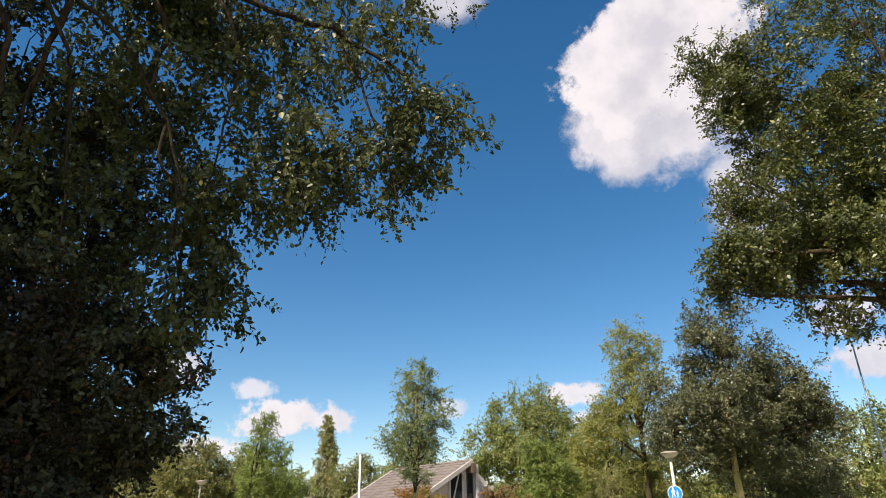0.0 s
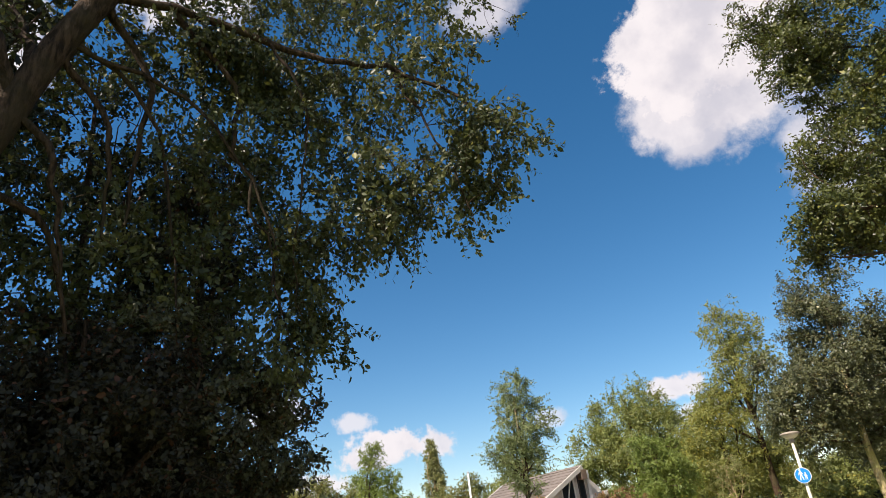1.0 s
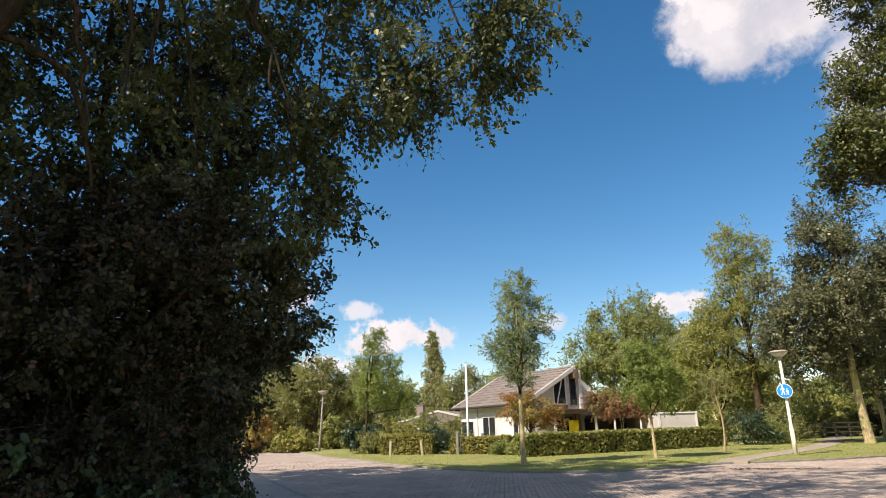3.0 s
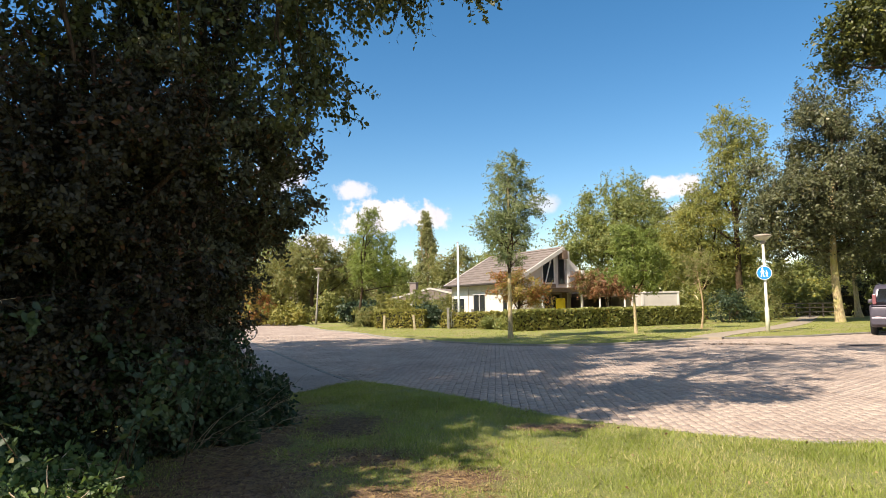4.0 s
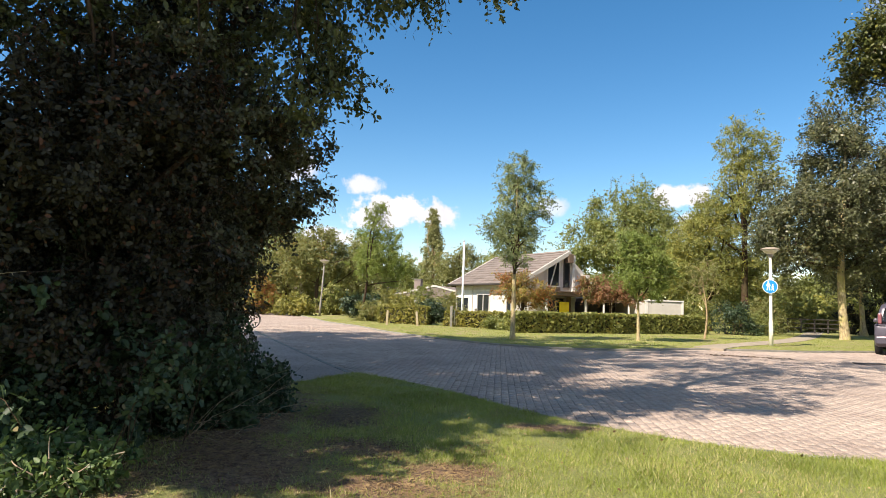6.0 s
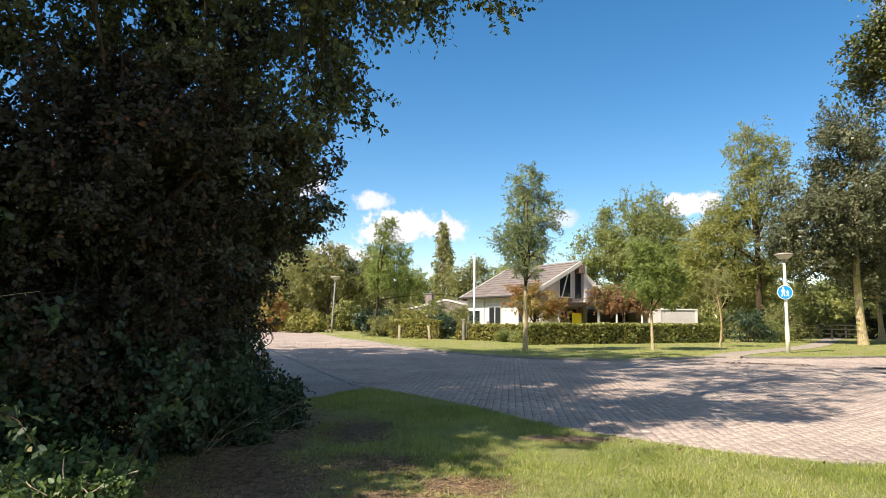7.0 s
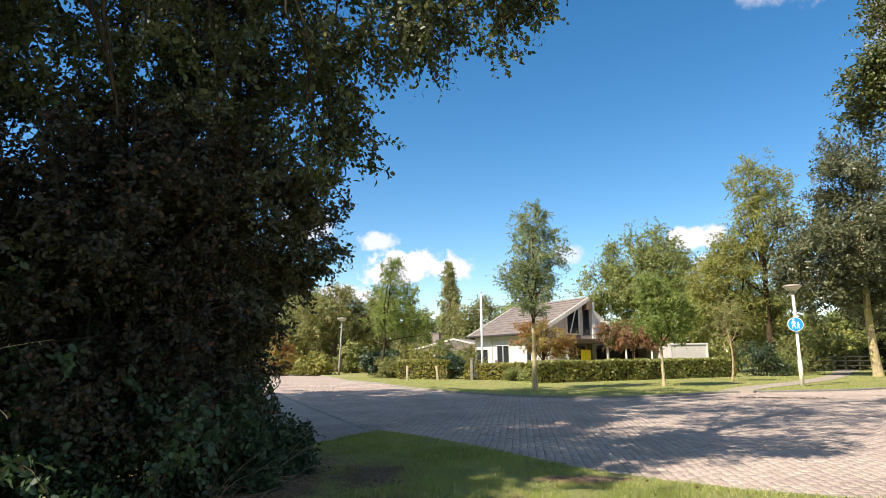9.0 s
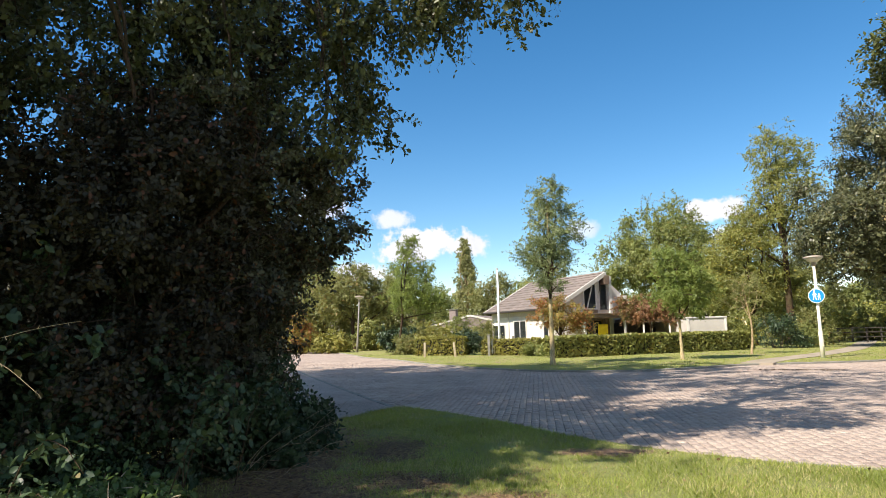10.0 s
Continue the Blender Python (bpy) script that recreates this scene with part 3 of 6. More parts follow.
def verge_ground(name):
    """The worn verge: thatch of grass with bare soil at its worn places."""
    n = material(name, 0.95)
    w = n.add("ShaderNodeNewGeometry").outputs["Position"]
    mid, grain = n.noise(w, 2.3, 5, 0.6), n.noise(w, 45.0, 4, 0.7)
    sep = n.add("ShaderNodeSeparateXYZ", Vector=w)
    v = None
    for cx, cy, a, b in BARE:
        p = n.math("DIVIDE", n.math("SUBTRACT", sep.outputs[0], cx), a)
        q = n.math("DIVIDE", n.math("SUBTRACT", sep.outputs[1], cy), b)
        d = n.math("SUBTRACT", 1.25, n.math("SQRT", n.math("ADD", n.math("MULTIPLY", p, p), n.math("MULTIPLY", q, q))))
        v = d if v is None else n.math("MAXIMUM", v, d)
    f = n.ramp(n.math("ADD", v, n.math("MULTIPLY", n.math("SUBTRACT", mid, 0.5), 2.0)), 0.1, 0.7)
    green = n.mix(n.ramp(grain, 0.3, 0.7), rgb((0.10, 0.12, 0.028)), rgb((0.28, 0.29, 0.085)))
    crumb = n.noise(w, 13.0, 5, 0.7)
    soil = n.mix(n.ramp(n.math("ADD", n.math("MULTIPLY", grain, 0.5), n.math("MULTIPLY", crumb, 0.5)), 0.40, 0.62), rgb((0.055, 0.030, 0.017)), rgb((0.27, 0.17, 0.092)))
    n.put(n.b.inputs["Base Color"], n.mix(f, green, soil))
    bump(n, grain, 0.9, 0.03)
    return n.m


M_VERGE = verge_ground("verge_ground")

# ---- ground, road, kerbs ----
NEAR_KERB = [(-1.75, 12.45), (-1.26, 12.2), (0.33, 10.21), (0.95, 9.23), (1.51, 8.42), (2.08, 7.81), (2.78, 7.24), (3.44, 6.89), (4.62, 6.55), (8.0, 6.15), (16, 5.9), (40, 5.8)]
FAR_KERB = [(-27, 82), (-21.4, 71.4), (-10.4, 46.3), (-7.2, 38.0), (-4.65, 33.4), (-2.94, 29.2), (-1.48, 26.6), (-0.1, 24.4), (2.14, 22.1), (4.21, 21.3), (6.09, 21.6), (7.91, 22.5), (9.5, 23.4), (12.25, 23.75), (14.39, 24.2), (17.45, 25.4), (24, 27.5), (40, 31)]
LEFT_EDGE = [(-1.85, 12.62), (-3.1, 15.3), (-6.5, 23.0), (-12.0, 36.0), (-20.0, 55.0), (-32, 82)]


def smooth_line(pts, step=0.5):
    """A Catmull-Rom line through points, at even steps."""
    p = np.array(pts, float)
    q = np.vstack([2 * p[0] - p[1], p, 2 * p[-1] - p[-2]])
    out = []
    for i in range(1, len(q) - 2):
        n = max(2, int(np.linalg.norm(q[i + 1] - q[i]) / step))
        for k in range(n):
            t = k / n
            out.append(0.5 * (2 * q[i] + (q[i + 1] - q[i - 1]) * t + (2 * q[i - 1] - 5 * q[i] + 4 * q[i + 1] - q[i + 2]) * t * t + (3 * q[i] - q[i - 1] - 3 * q[i + 1] + q[i + 2]) * t ** 3))
    out.append(p[-1])
    return np.array(out)


def inside(poly, x, y):
    """Which of the points lie in the outline."""
    c = np.zeros(len(x), bool)
    px, py = poly[:, 0], poly[:, 1]
    j = len(poly) - 1
    for i in range(len(poly)):
        hit = ((py[i] > y) != (py[j] > y)) & (x < (px[j] - px[i]) * (y - py[i]) / (py[j] - py[i] + 1e-12) + px[i])
        c ^= hit
        j = i
    return c


near_line, far_line, left_line = smooth_line(NEAR_KERB, 0.4), smooth_line(FAR_KERB, 0.6), smooth_line(LEFT_EDGE, 1.0)
road_poly = np.vstack([near_line, far_line[::-1], left_line[::-1]])


def slab(name, poly, z0, z1, mat, label="", kind="structure", category=""):
    bm = bmesh.new()
    vs = [bm.verts.new((x, y, z1)) for x, y in poly]
    f = bm.faces.new(vs)
    ext = bmesh.ops.extrude_face_region(bm, geom=[f])
    bmesh.ops.translate(bm, vec=(0, 0, z0 - z1), verts=[g for g in ext["geom"] if isinstance(g, bmesh.types.BMVert)])
    bmesh.ops.triangulate(bm, faces=bm.faces)
    bmesh.ops.recalc_face_normals(bm, faces=bm.faces)
    return tagged(part(name, bm, mat), label, category, kind=kind)


gx = np.concatenate([[-2500, -900, -350, -150], np.linspace(-80, 80, 41), [150, 350, 900, 2500]])
gv = np.array([(x, y, -0.10) for y in gx for x in gx])
k = len(gx)
gq = np.array([(j * k + i, j * k + i + 1, (j + 1) * k + i + 1, (j + 1) * k + i) for j in range(k - 1) for i in range(k - 1)])
ground = tagged(link("ground", mesh_np("ground", gv, gq), M_EARTH), "flat grassy ground reaching to the horizon", "ground", kind="structure")

road = slab("road", road_poly, -0.09, -0.006, M_JOINT, "road of worn pinkish-grey clinker pavers in sun and shade", category="road")
lawn_far_poly = np.vstack([far_line + np.array((0, 0.16)), [(40, 130), (-60, 130), (-40, 84)]])
lawn_far = slab("lawn_far", lawn_far_poly, -0.10, 0.07, M_EARTH, "mown grass verge with young trees beside the road", category="lawn")
side_poly = np.vstack([[(-1.80, 12.52), (-2.35, 11.2), (-3.2, 10.2), (-12.0, 9.5), (-30, 60)], left_line[::-1] + np.array((-0.12, 0.0))])
side_path = slab("pavement", side_poly, -0.09, 0.015, M_PAVERS, "shaded paved strip beside the thicket", category="pavement")

# near verge: a fine grid with small bumps, cut along the kerb
near_poly = np.vstack([near_line + np.array((-0.05, -0.05)), [(40, -30), (-40, -30), (-40, 9.3), (-12, 9.4), (-3.2, 10.1), (-2.4, 11.2)]])


def bare(x, y):
    """How bare the verge is: 0 grass to 1 soil, by worn places of their own."""
    v = np.zeros(len(x))
    for cx, cy, a, b in BARE:
        v = np.maximum(v, 1.25 - np.hypot((x - cx) / a, (y - cy) / b))
    w = np.array([noise.noise(Vector((p * 1.6, q * 1.6, 3.3))) + 0.6 * noise.noise(Vector((p * 5, q * 5, 1.3))) for p, q in zip(x, y)])
    return np.clip(v + 0.45 * w, 0, 1)


bm = bmesh.new()
bm.faces.new([bm.verts.new((x, y, 0.0)) for x, y in near_poly])
bmesh.ops.triangulate(bm, faces=bm.faces)
for co, no in [((x, 0, 0), (1, 0, 0)) for x in np.arange(-4, 9, 0.5)] + [((0, y, 0), (0, 1, 0)) for y in np.arange(2, 13, 0.5)]:
    bmesh.ops.bisect_plane(bm, geom=bm.verts[:] + bm.edges[:] + bm.faces[:], plane_co=co, plane_no=no)
for v in bm.verts:
    v.co.z = 0.018 + 0.022 * noise.noise(v.co * 0.7)
verge = tagged(part("verge", bm, M_VERGE, smooth=True), "worn grass verge with bare brown patches", "lawn", kind="structure")


def kerb_stones(owner, line, width, z0, z1, length, gap, mat, reach, side=1.0):
    """Kerb stones set end to end along a line, as parts of their kerb."""
    seg = np.linalg.norm(np.diff(line, axis=0), axis=1)
    s = np.concatenate([[0], np.cumsum(seg)])
    bmk = boxed(-length / 2 + gap, 0, z0, length / 2 - gap, width, z1, 0.012)
    me = bpy.data.meshes.new("kerb_stone")
    bmk.to_mesh(me), bmk.free()
    me.materials.append(mat)
    for d in np.arange(length / 2, s[-1], length):
        p = np.array([np.interp(d, s, line[:, i]) for i in (0, 1)])
        q = np.array([np.interp(min(d + 0.1, s[-1]), s, line[:, i]) for i in (0, 1)])
        if not reach(p):
            continue
        ob = new("kerb_stone", me)
        ob.parent = owner
        a = math.degrees(math.atan2(q[1] - p[1], q[0] - p[0]))
        ob.matrix_basis = pose(p[0], p[1], rng.normal() * 0.003, 0, rng.normal() * 0.3, a) @ Matrix.Diagonal((1, side, 1, 1))


kerb_far = thing("kerb_far", "raised grey concrete kerb along the far verge", "kerb", kind="structure")
kerb_stones(kerb_far, far_line, 0.15, -0.09, 0.065, 0.9, 0.006, M_KERB, lambda p: -12 < p[0] < 22)
kerb_near = thing("kerb_near", "narrow flush concrete edging beside the worn verge", "kerb", kind="structure")
kerb_stones(kerb_near, near_line, 0.07, -0.09, 0.012, 0.9, 0.006, M_KERB, lambda p: p[0] < 14, -1.0)
kerb_left = thing("kerb_left", "flush concrete edging beside the shaded pavement", "kerb", kind="structure")
kerb_stones(kerb_left, left_line, 0.10, -0.09, 0.02, 0.9, 0.006, M_KERB, lambda p: p[1] < 30)

# footpath over the far verge
PATH_C = [(9.9, 23.55), (11.2, 25.3), (13.6, 27.7), (17.2, 31.6), (20.6, 36.0), (25.5, 43.5), (34, 57)]
pc = smooth_line(PATH_C, 1.0)
pt = np.gradient(pc, axis=0)
pt /= np.linalg.norm(pt, axis=1, keepdims=True)
side_n = np.stack([-pt[:, 1], pt[:, 0]], 1)
footpath = slab("footpath", np.vstack([pc + side_n * 0.55, (pc - side_n * 0.55)[::-1]]), -0.05, 0.085, M_SANDPATH, "pale sandy footpath crossing the verge to a footbridge", category="path")

# ---- house ----


def window(parent, name, at, w, h, turn=0.0, mull=1, frame_mat=None, depth=0.10, bar=0.06, sill=True):
    """A window with frame, mullions, panes and sill; at: middle of its foot, facing local -y."""
    win = new(name)
    win.parent = parent
    win.matrix_basis = pose(*at, 0, 0, turn)
    fm = frame_mat or M_WHITE
    for nm, a in (("jamb", (-w / 2, 0, 0, -w / 2 + bar, depth, h)), ("jamb", (w / 2 - bar, 0, 0, w / 2, depth, h)),
                  ("head", (-w / 2 + bar, 0, h - bar, w / 2 - bar, depth, h)), ("bottom_rail", (-w / 2 + bar, 0, 0, w / 2 - bar, depth, bar))):
        part(nm, boxed(*a, bev=0.006), fm, win)
    for i in range(1, mull + 1):
        x = -w / 2 + w * i / (mull + 1)
        part("mullion", boxed(x - bar / 2, 0.005, bar, x + bar / 2, depth - 0.005, h - bar, bev=0.005), fm, win)
    part("pane", boxed(-w / 2 + bar, depth * 0.45, bar, w / 2 - bar, depth * 0.55, h - bar), M_GLASS, win)
    if sill:
        part("sill", boxed(-w / 2 - 0.05, -0.05, -0.06, w / 2 + 0.05, depth, -0.003, bev=0.008), M_KERB, win)
    return win


HL, HW, HE, HR = 9.8, 8.44, 2.92, 5.26
house = thing("house", "white bungalow with steep grey tiled roof behind a hedge", "house", (0.325, 50.0, 0.0), turn=-63.1)
part("wall", boxed(0.25, 0.45, -0.15, HL - 0.3, 0.72, 2.42), M_WHITE, house)
part("wall_band", boxed(0.25, 0.43, 2.423, HL - 0.3, 0.72, HE - 0.12), M_GREYWALL, house, "grey panel band under the eaves")
HB = 6.5                                  # the steep back slope ends in a tall wall
gable = [(0.45, -0.15), (HB - 0.2, -0.15), (HB - 0.2, 3.75), (HW / 2, HR - 0.16), (0.45, HE)]
front_gable = [(0.45, -0.15), (4.6, -0.15), (4.6, HR - 0.1), (HW / 2, HR - 0.16), (0.45, HE)]
turn_yz = Matrix(((0, 1, 0, 0), (1, 0, 0, 0), (0, 0, 1, 0), (0, 0, 0, 1)))
part("gable_wall", prism(front_gable, 0.28, Matrix.Translation((HL - 0.58, 0, 0)) @ turn_yz), M_GREYWALL, house)
part("gable_wall", prism(gable, 0.28, Matrix.Translation((0.25, 0, 0)) @ turn_yz), M_WHITE, house)
part("wall", boxed(0.25, HB - 0.45, -0.15, HL - 0.3, HB - 0.2, 3.7), M_WHITE, house)
sl = math.atan2(HR - HE, HW / 2)
run = math.hypot(HW / 2, HR - HE)
for side in (0, 1):
    m = Matrix.Translation((0, 0, HE)) @ pose(0, 0, 0, math.degrees(sl), 0, 0)
    if side:
        run = math.hypot(HB - HW / 2, HR - 3.85)
        m = Matrix.Translation((0, HB, 3.85)) @ Matrix.Diagonal((1, -1, 1, 1)) @ pose(0, 0, 0, math.degrees(math.atan2(HR - 3.85, HB - HW / 2)), 0, 0)
    reach = HL - 1.3 if side else HL
    r_ob = part("roof", boxed(0.0, -0.1, -0.14, reach, run, -0.03, m=m), M_DARKWOOD, house)
    # rows of tiles, each row one overlapping course
    cols, rows_ = 26, 11
    tile = boxed(0, 0, 0, HL / cols - 0.012, run / rows_ + 0.06, 0.045, bev=0.01)
    tm = bpy.data.meshes.new("roof_tile")
    tile.to_mesh(tm), tile.free()
    tm.materials.append(M_TILE)
    if side == 0:
        for i in range(cols):
            for j in range(rows_):
                ob = new("roof_tile", tm)
                ob.parent = r_ob
                ob.matrix_basis = m @ pose(HL * i / cols + 0.006, run * j / rows_ - 0.1, -0.012 + 0.006 * rng.random(), -4.2 + rng.normal() * 0.5, rng.normal() * 0.4, 0)
    else:
        part("tile_cover", boxed(0.0, -0.1, -0.026, reach, run, 0.0, m=m), M_TILE, r_ob)
    for x0, x1 in ((-0.12, 0.0),) if side else ((-0.12, 0.0), (HL, HL + 0.14)):
        part("verge_board", boxed(x0, -0.12, -0.22, x1, run, 0.05, 0.01, m=m), M_CREAM, house, "cream verge board")
part("ridge_cap", prism([(-0.16, -0.05), (0, 0.06), (0.16, -0.05), (0.13, -0.09), (-0.13, -0.09)], HL, Matrix.Translation((0, HW / 2, HR + 0.02)) @ pose(0, 0, 0, 0, 0, -90)), M_TILE, house)
part("gutter", boxed(-0.1, -0.22, HE - 0.16, HL + 0.1, -0.08, HE - 0.03, 0.03), M_DARKWOOD, house)
part("downpipe", boxed(2.95, 0.36, 0.0, 3.03, 0.44, HE - 0.16, 0.02), M_CREAM, house)
part("plinth", boxed(0.2, 0.40, -0.15, HL - 0.25, 0.445, 0.12), M_KERB, house)
window(house, "window", (1.45, 0.37, 0.55), 2.0, 1.35, mull=1)
window(house, "double_door", (4.65, 0.37, 0.05), 1.8, 2.1, mull=1, sill=False)
window(house, "window", (8.45, 0.37, 0.75), 1.3, 1.25, mull=1)
# tall gable windows, facing along +x of the house
sloped = new("gable_window")
sloped.parent = house
at_gable = Matrix.Translation((HL - 0.297, 0, 0)) @ turn_yz
part("pane", prism([(2.62, 2.82), (3.56, 2.82), (3.56, 4.50), (2.62, 3.98)], 0.02, at_gable), M_GLASS, sloped)
for nm, poly in (("jamb", [(2.54, 2.74), (2.62, 2.74), (2.62, 4.0), (2.54, 3.95)]), ("jamb", [(3.56, 2.74), (3.66, 2.74), (3.66, 4.58), (3.56, 4.53)]), ("bottom_rail", [(2.622, 2.74), (3.558, 2.74), (3.558, 2.82), (2.622, 2.82)]),
                 ("head", [(2.622, 3.98), (3.558, 4.50), (3.558, 4.60), (2.622, 4.08)]), ("mullion", [(2.80, 2.822), (2.88, 2.822), (3.36, 4.37), (3.27, 4.32)])):
    part(nm, prism(poly, 0.07, at_gable), M_WHITE, sloped)
# Flat brown panel put on the wall in place of a dark recess.
part("window_apron", boxed(HL - 0.297, 2.5, 2.44, HL - 0.25, 3.7, 2.735, 0.005), M_BOARD, house, "brown panel standing in for the dark recess under the gable window")
window(house, "gable_window", (HL - 0.235, 4.22, 2.75), 0.5, 2.0, 90, 0, M_DARKWOOD)
part("chimney", boxed(HL - 0.28, 4.05, 4.45, HL + 0.15, 4.5, 5.05, 0.02), M_BOARD, house, "brown boarded flue on the gable")
white_wing = [(4.62, -0.1), (6.3, -0.1), (6.3, 3.9), (4.95, 5.0), (4.62, 5.0)]
part("pier", boxed(HL - 0.9, 4.61, -0.1, HL - 0.1, 4.85, 5.0, 0.01), M_WHITE, house, "narrow white pier beside the gable")
# The white slab takes the grey render to show the shade on it.
part("white_gable_slab", prism(white_wing, 0.25, Matrix.Translation((HL - 1.25, 0, 0)) @ turn_yz), M_GREYWALL, house, "white gable slab, greyed to stand for shade")
# flat canopy over the entrance
part("canopy", boxed(HL - 0.26, 0.6, 2.12, HL + 1.7, 9.6, 2.36, 0.02), M_BOARD, house, "brown boarded flat canopy")
part("canopy_top", boxed(HL - 0.26, 0.55, 2.363, HL + 1.75, 9.65, 2.42, 0.01), M_BOARD, house)
for yy in (1.2, 4.4, 6.6, 9.3):
    part("column", boxed(HL + 1.45, yy, -0.1, HL + 1.58, yy + 0.13, 2.12, 0.01), M_WHITE, house)
for y0, y1, mt in ((0.75, 2.2, M_GREYWALL), (4.0, 4.35, M_BOARD), (5.6, 8.3, M_DARKWOOD)):
    part("porch_panel", boxed(HL + 0.02, y0, -0.1, HL + 0.10, y1, 2.1, 0.01), mt, house)
window(house, "porch_window", (HL + 0.02, 3.1, 0.5), 1.5, 1.5, 90, 1, M_BOARD, sill=False)
door = part("front_door", boxed(HL + 0.9, 2.75, -0.05, HL + 0.98, 3.5, 1.72, 0.01), M_YELLOW, house, "bright yellow front door panel")
part("door_handle", boxed(HL + 0.98, 2.85, 0.8, HL + 1.02, 2.90, 0.95, 0.008), M_CHROME, door)

carport = thing("carport", "dark open carport with white posts beside the garage", "carport", (9.6, 41.3, 0), turn=4)
part("roof", boxed(0, 0, 1.78, 4.2, 5, 2.02, 0.02), M_BOARD, carport)
for xx in (0.9, 2.6, 3.85):
    part("post", boxed(xx, 0.1, -0.05, xx + 0.1, 0.2, 1.78, 0.01), M_WHITE, carport)
part("back_wall", boxed(0, 4.8, -0.05, 4.2, 4.95, 1.78), M_DARKWOOD, carport)
part("side_wall", boxed(-0.1, 0.6, -0.05, -0.002, 4.79, 1.78), M_DARKWOOD, carport)
garage = thing("garage", "flat-roofed cream garage behind the hedge", "garage", (12.85, 40.0, 0), turn=5)
part("wall", boxed(0.0, 0.0, -0.05, 2.45, 5.5, 1.95, 0.01), M_CREAM, garage)
part("roof_edge", boxed(-0.06, -0.06, 1.952, 2.51, 5.56, 2.03, 0.01), M_WHITE, garage)
part("corner_board", boxed(-0.05, -0.035, -0.05, 0.12, -0.004, 1.95, 0.005), M_WHITE, garage)
part("corner_board", boxed(2.36, -0.035, -0.05, 2.49, -0.004, 1.95, 0.005), M_WHITE, garage)

for px_, tall in ((0.36, 1.15), (1.75, 1.05)):
    gp = thing("gate_post", "weathered grey garden gate post beside the drive", "post", (px_, 35.7, 0.05), "gate posts")
    part("shaft", boxed(-0.07, -0.07, -0.1, 0.07, 0.07, tall, 0.015), M_KERB, gp)
    part("cap", boxed(-0.09, -0.09, tall + 0.002, 0.09, 0.09, tall + 0.05, 0.012), M_KERB, gp)
gate = thing("garden_gate", "low slatted white garden gate standing open", "gate", (0.47, 35.75, 0.05), turn=35)
for z in (0.25, 0.75):
    part("rail", boxed(0.0, -0.02, z, 1.1, 0.02, z + 0.07, 0.008), M_CREAM, gate)
for i in range(8):
    part("slat", boxed(0.03 + i * 0.14, -0.045, 0.12, 0.10 + i * 0.14, -0.022, 0.95, 0.006), M_CREAM, gate)

# neighbouring houses
bung = thing("house", "low neighbouring bungalow with dark roof and brick chimney", "house", (-1.2, 62, 0), turn=-20)
part("wall", boxed(-3.6, 0.3, -0.1, 3.8, 6, 1.9), M_WHITE, bung)
part("roof", prism([(-4.1, 1.85), (4.3, 1.85), (4.3, 2.1), (0.1, 3.05), (-4.1, 2.1)], 6.6), M_TILE, bung)
part("fascia", prism([(-4.12, 1.95), (0.1, 2.92), (4.32, 1.95), (4.32, 2.14), (0.1, 3.1), (-4.12, 2.14)], 0.06, Matrix.Translation((0, -0.065, 0))), M_CREAM, bung)
part("chimney", boxed(-2.55, 1.0, 2.3, -1.85, 1.6, 3.62, 0.03), M_CHIMNEY, bung)
part("chimney_cap", boxed(-2.62, 0.93, 3.62, -1.78, 1.67, 3.71, 0.02), M_KERB, bung)
window(bung, "window", (1.6, 0.2, 0.7), 1.8, 1.1, mull=1)
for (hx, hy, tr, wd) in ((-13.5, 68, 12, 8.0), (-7.2, 66, -8, 3.6)):
    hb = thing("house", "white bungalow half hidden by garden shrubs", "house", (hx, hy, 0), turn=tr)
    part("wall", boxed(-wd / 2, 0.3, -0.1, wd / 2, 6, 2.1), M_WHITE, hb)
    part("roof", prism([(-wd / 2 - 0.4, 2.1), (wd / 2 + 0.4, 2.1), (wd / 2 - 1.2, 2.9), (-wd / 2 + 1.2, 2.9)], 6.4), M_TILE, hb)
    window(hb, "window", (-wd * 0.22, 0.2, 0.7), 1.5, 1.2, mull=1)
    window(hb, "window", (wd * 0.22, 0.2, 0.7), 1.5, 1.2, mull=1)
far_h = thing("house", "distant house with an orange tiled roof among trees", "house", (49.5, 78, -2.0), turn=-15)
part("wall", boxed(-4, 0.3, -0.1, 4, 7, 2.8), M_BOARD, far_h)
part("roof", prism([(-4.4, 2.7), (4.4, 2.7), (2.6, 5.0), (-2.6, 5.0)], 7.6), M_REDROOF, far_h)
window(far_h, "window", (0, 0.2, 0.8), 2.0, 1.3, mull=1)

# ---- street furniture ----


def lathe(profile, seg=28):
    """A turned shape from (radius, height) pairs."""
    bm = bmesh.new()
    rings = []
    for r_, z in profile:
        rings.append([bm.verts.new((r_ * math.cos(a), r_ * math.sin(a), z)) for a in np.arange(seg) * 2 * math.pi / seg])
    for a, b in zip(rings, rings[1:]):
        for i in range(seg):
            bm.faces.new((a[i], a[(i + 1) % seg], b[(i + 1) % seg], b[i]))
    bm.faces.new(rings[0][::-1]), bm.faces.new(rings[-1])
    bmesh.ops.recalc_face_normals(bm, faces=bm.faces)
    return bm


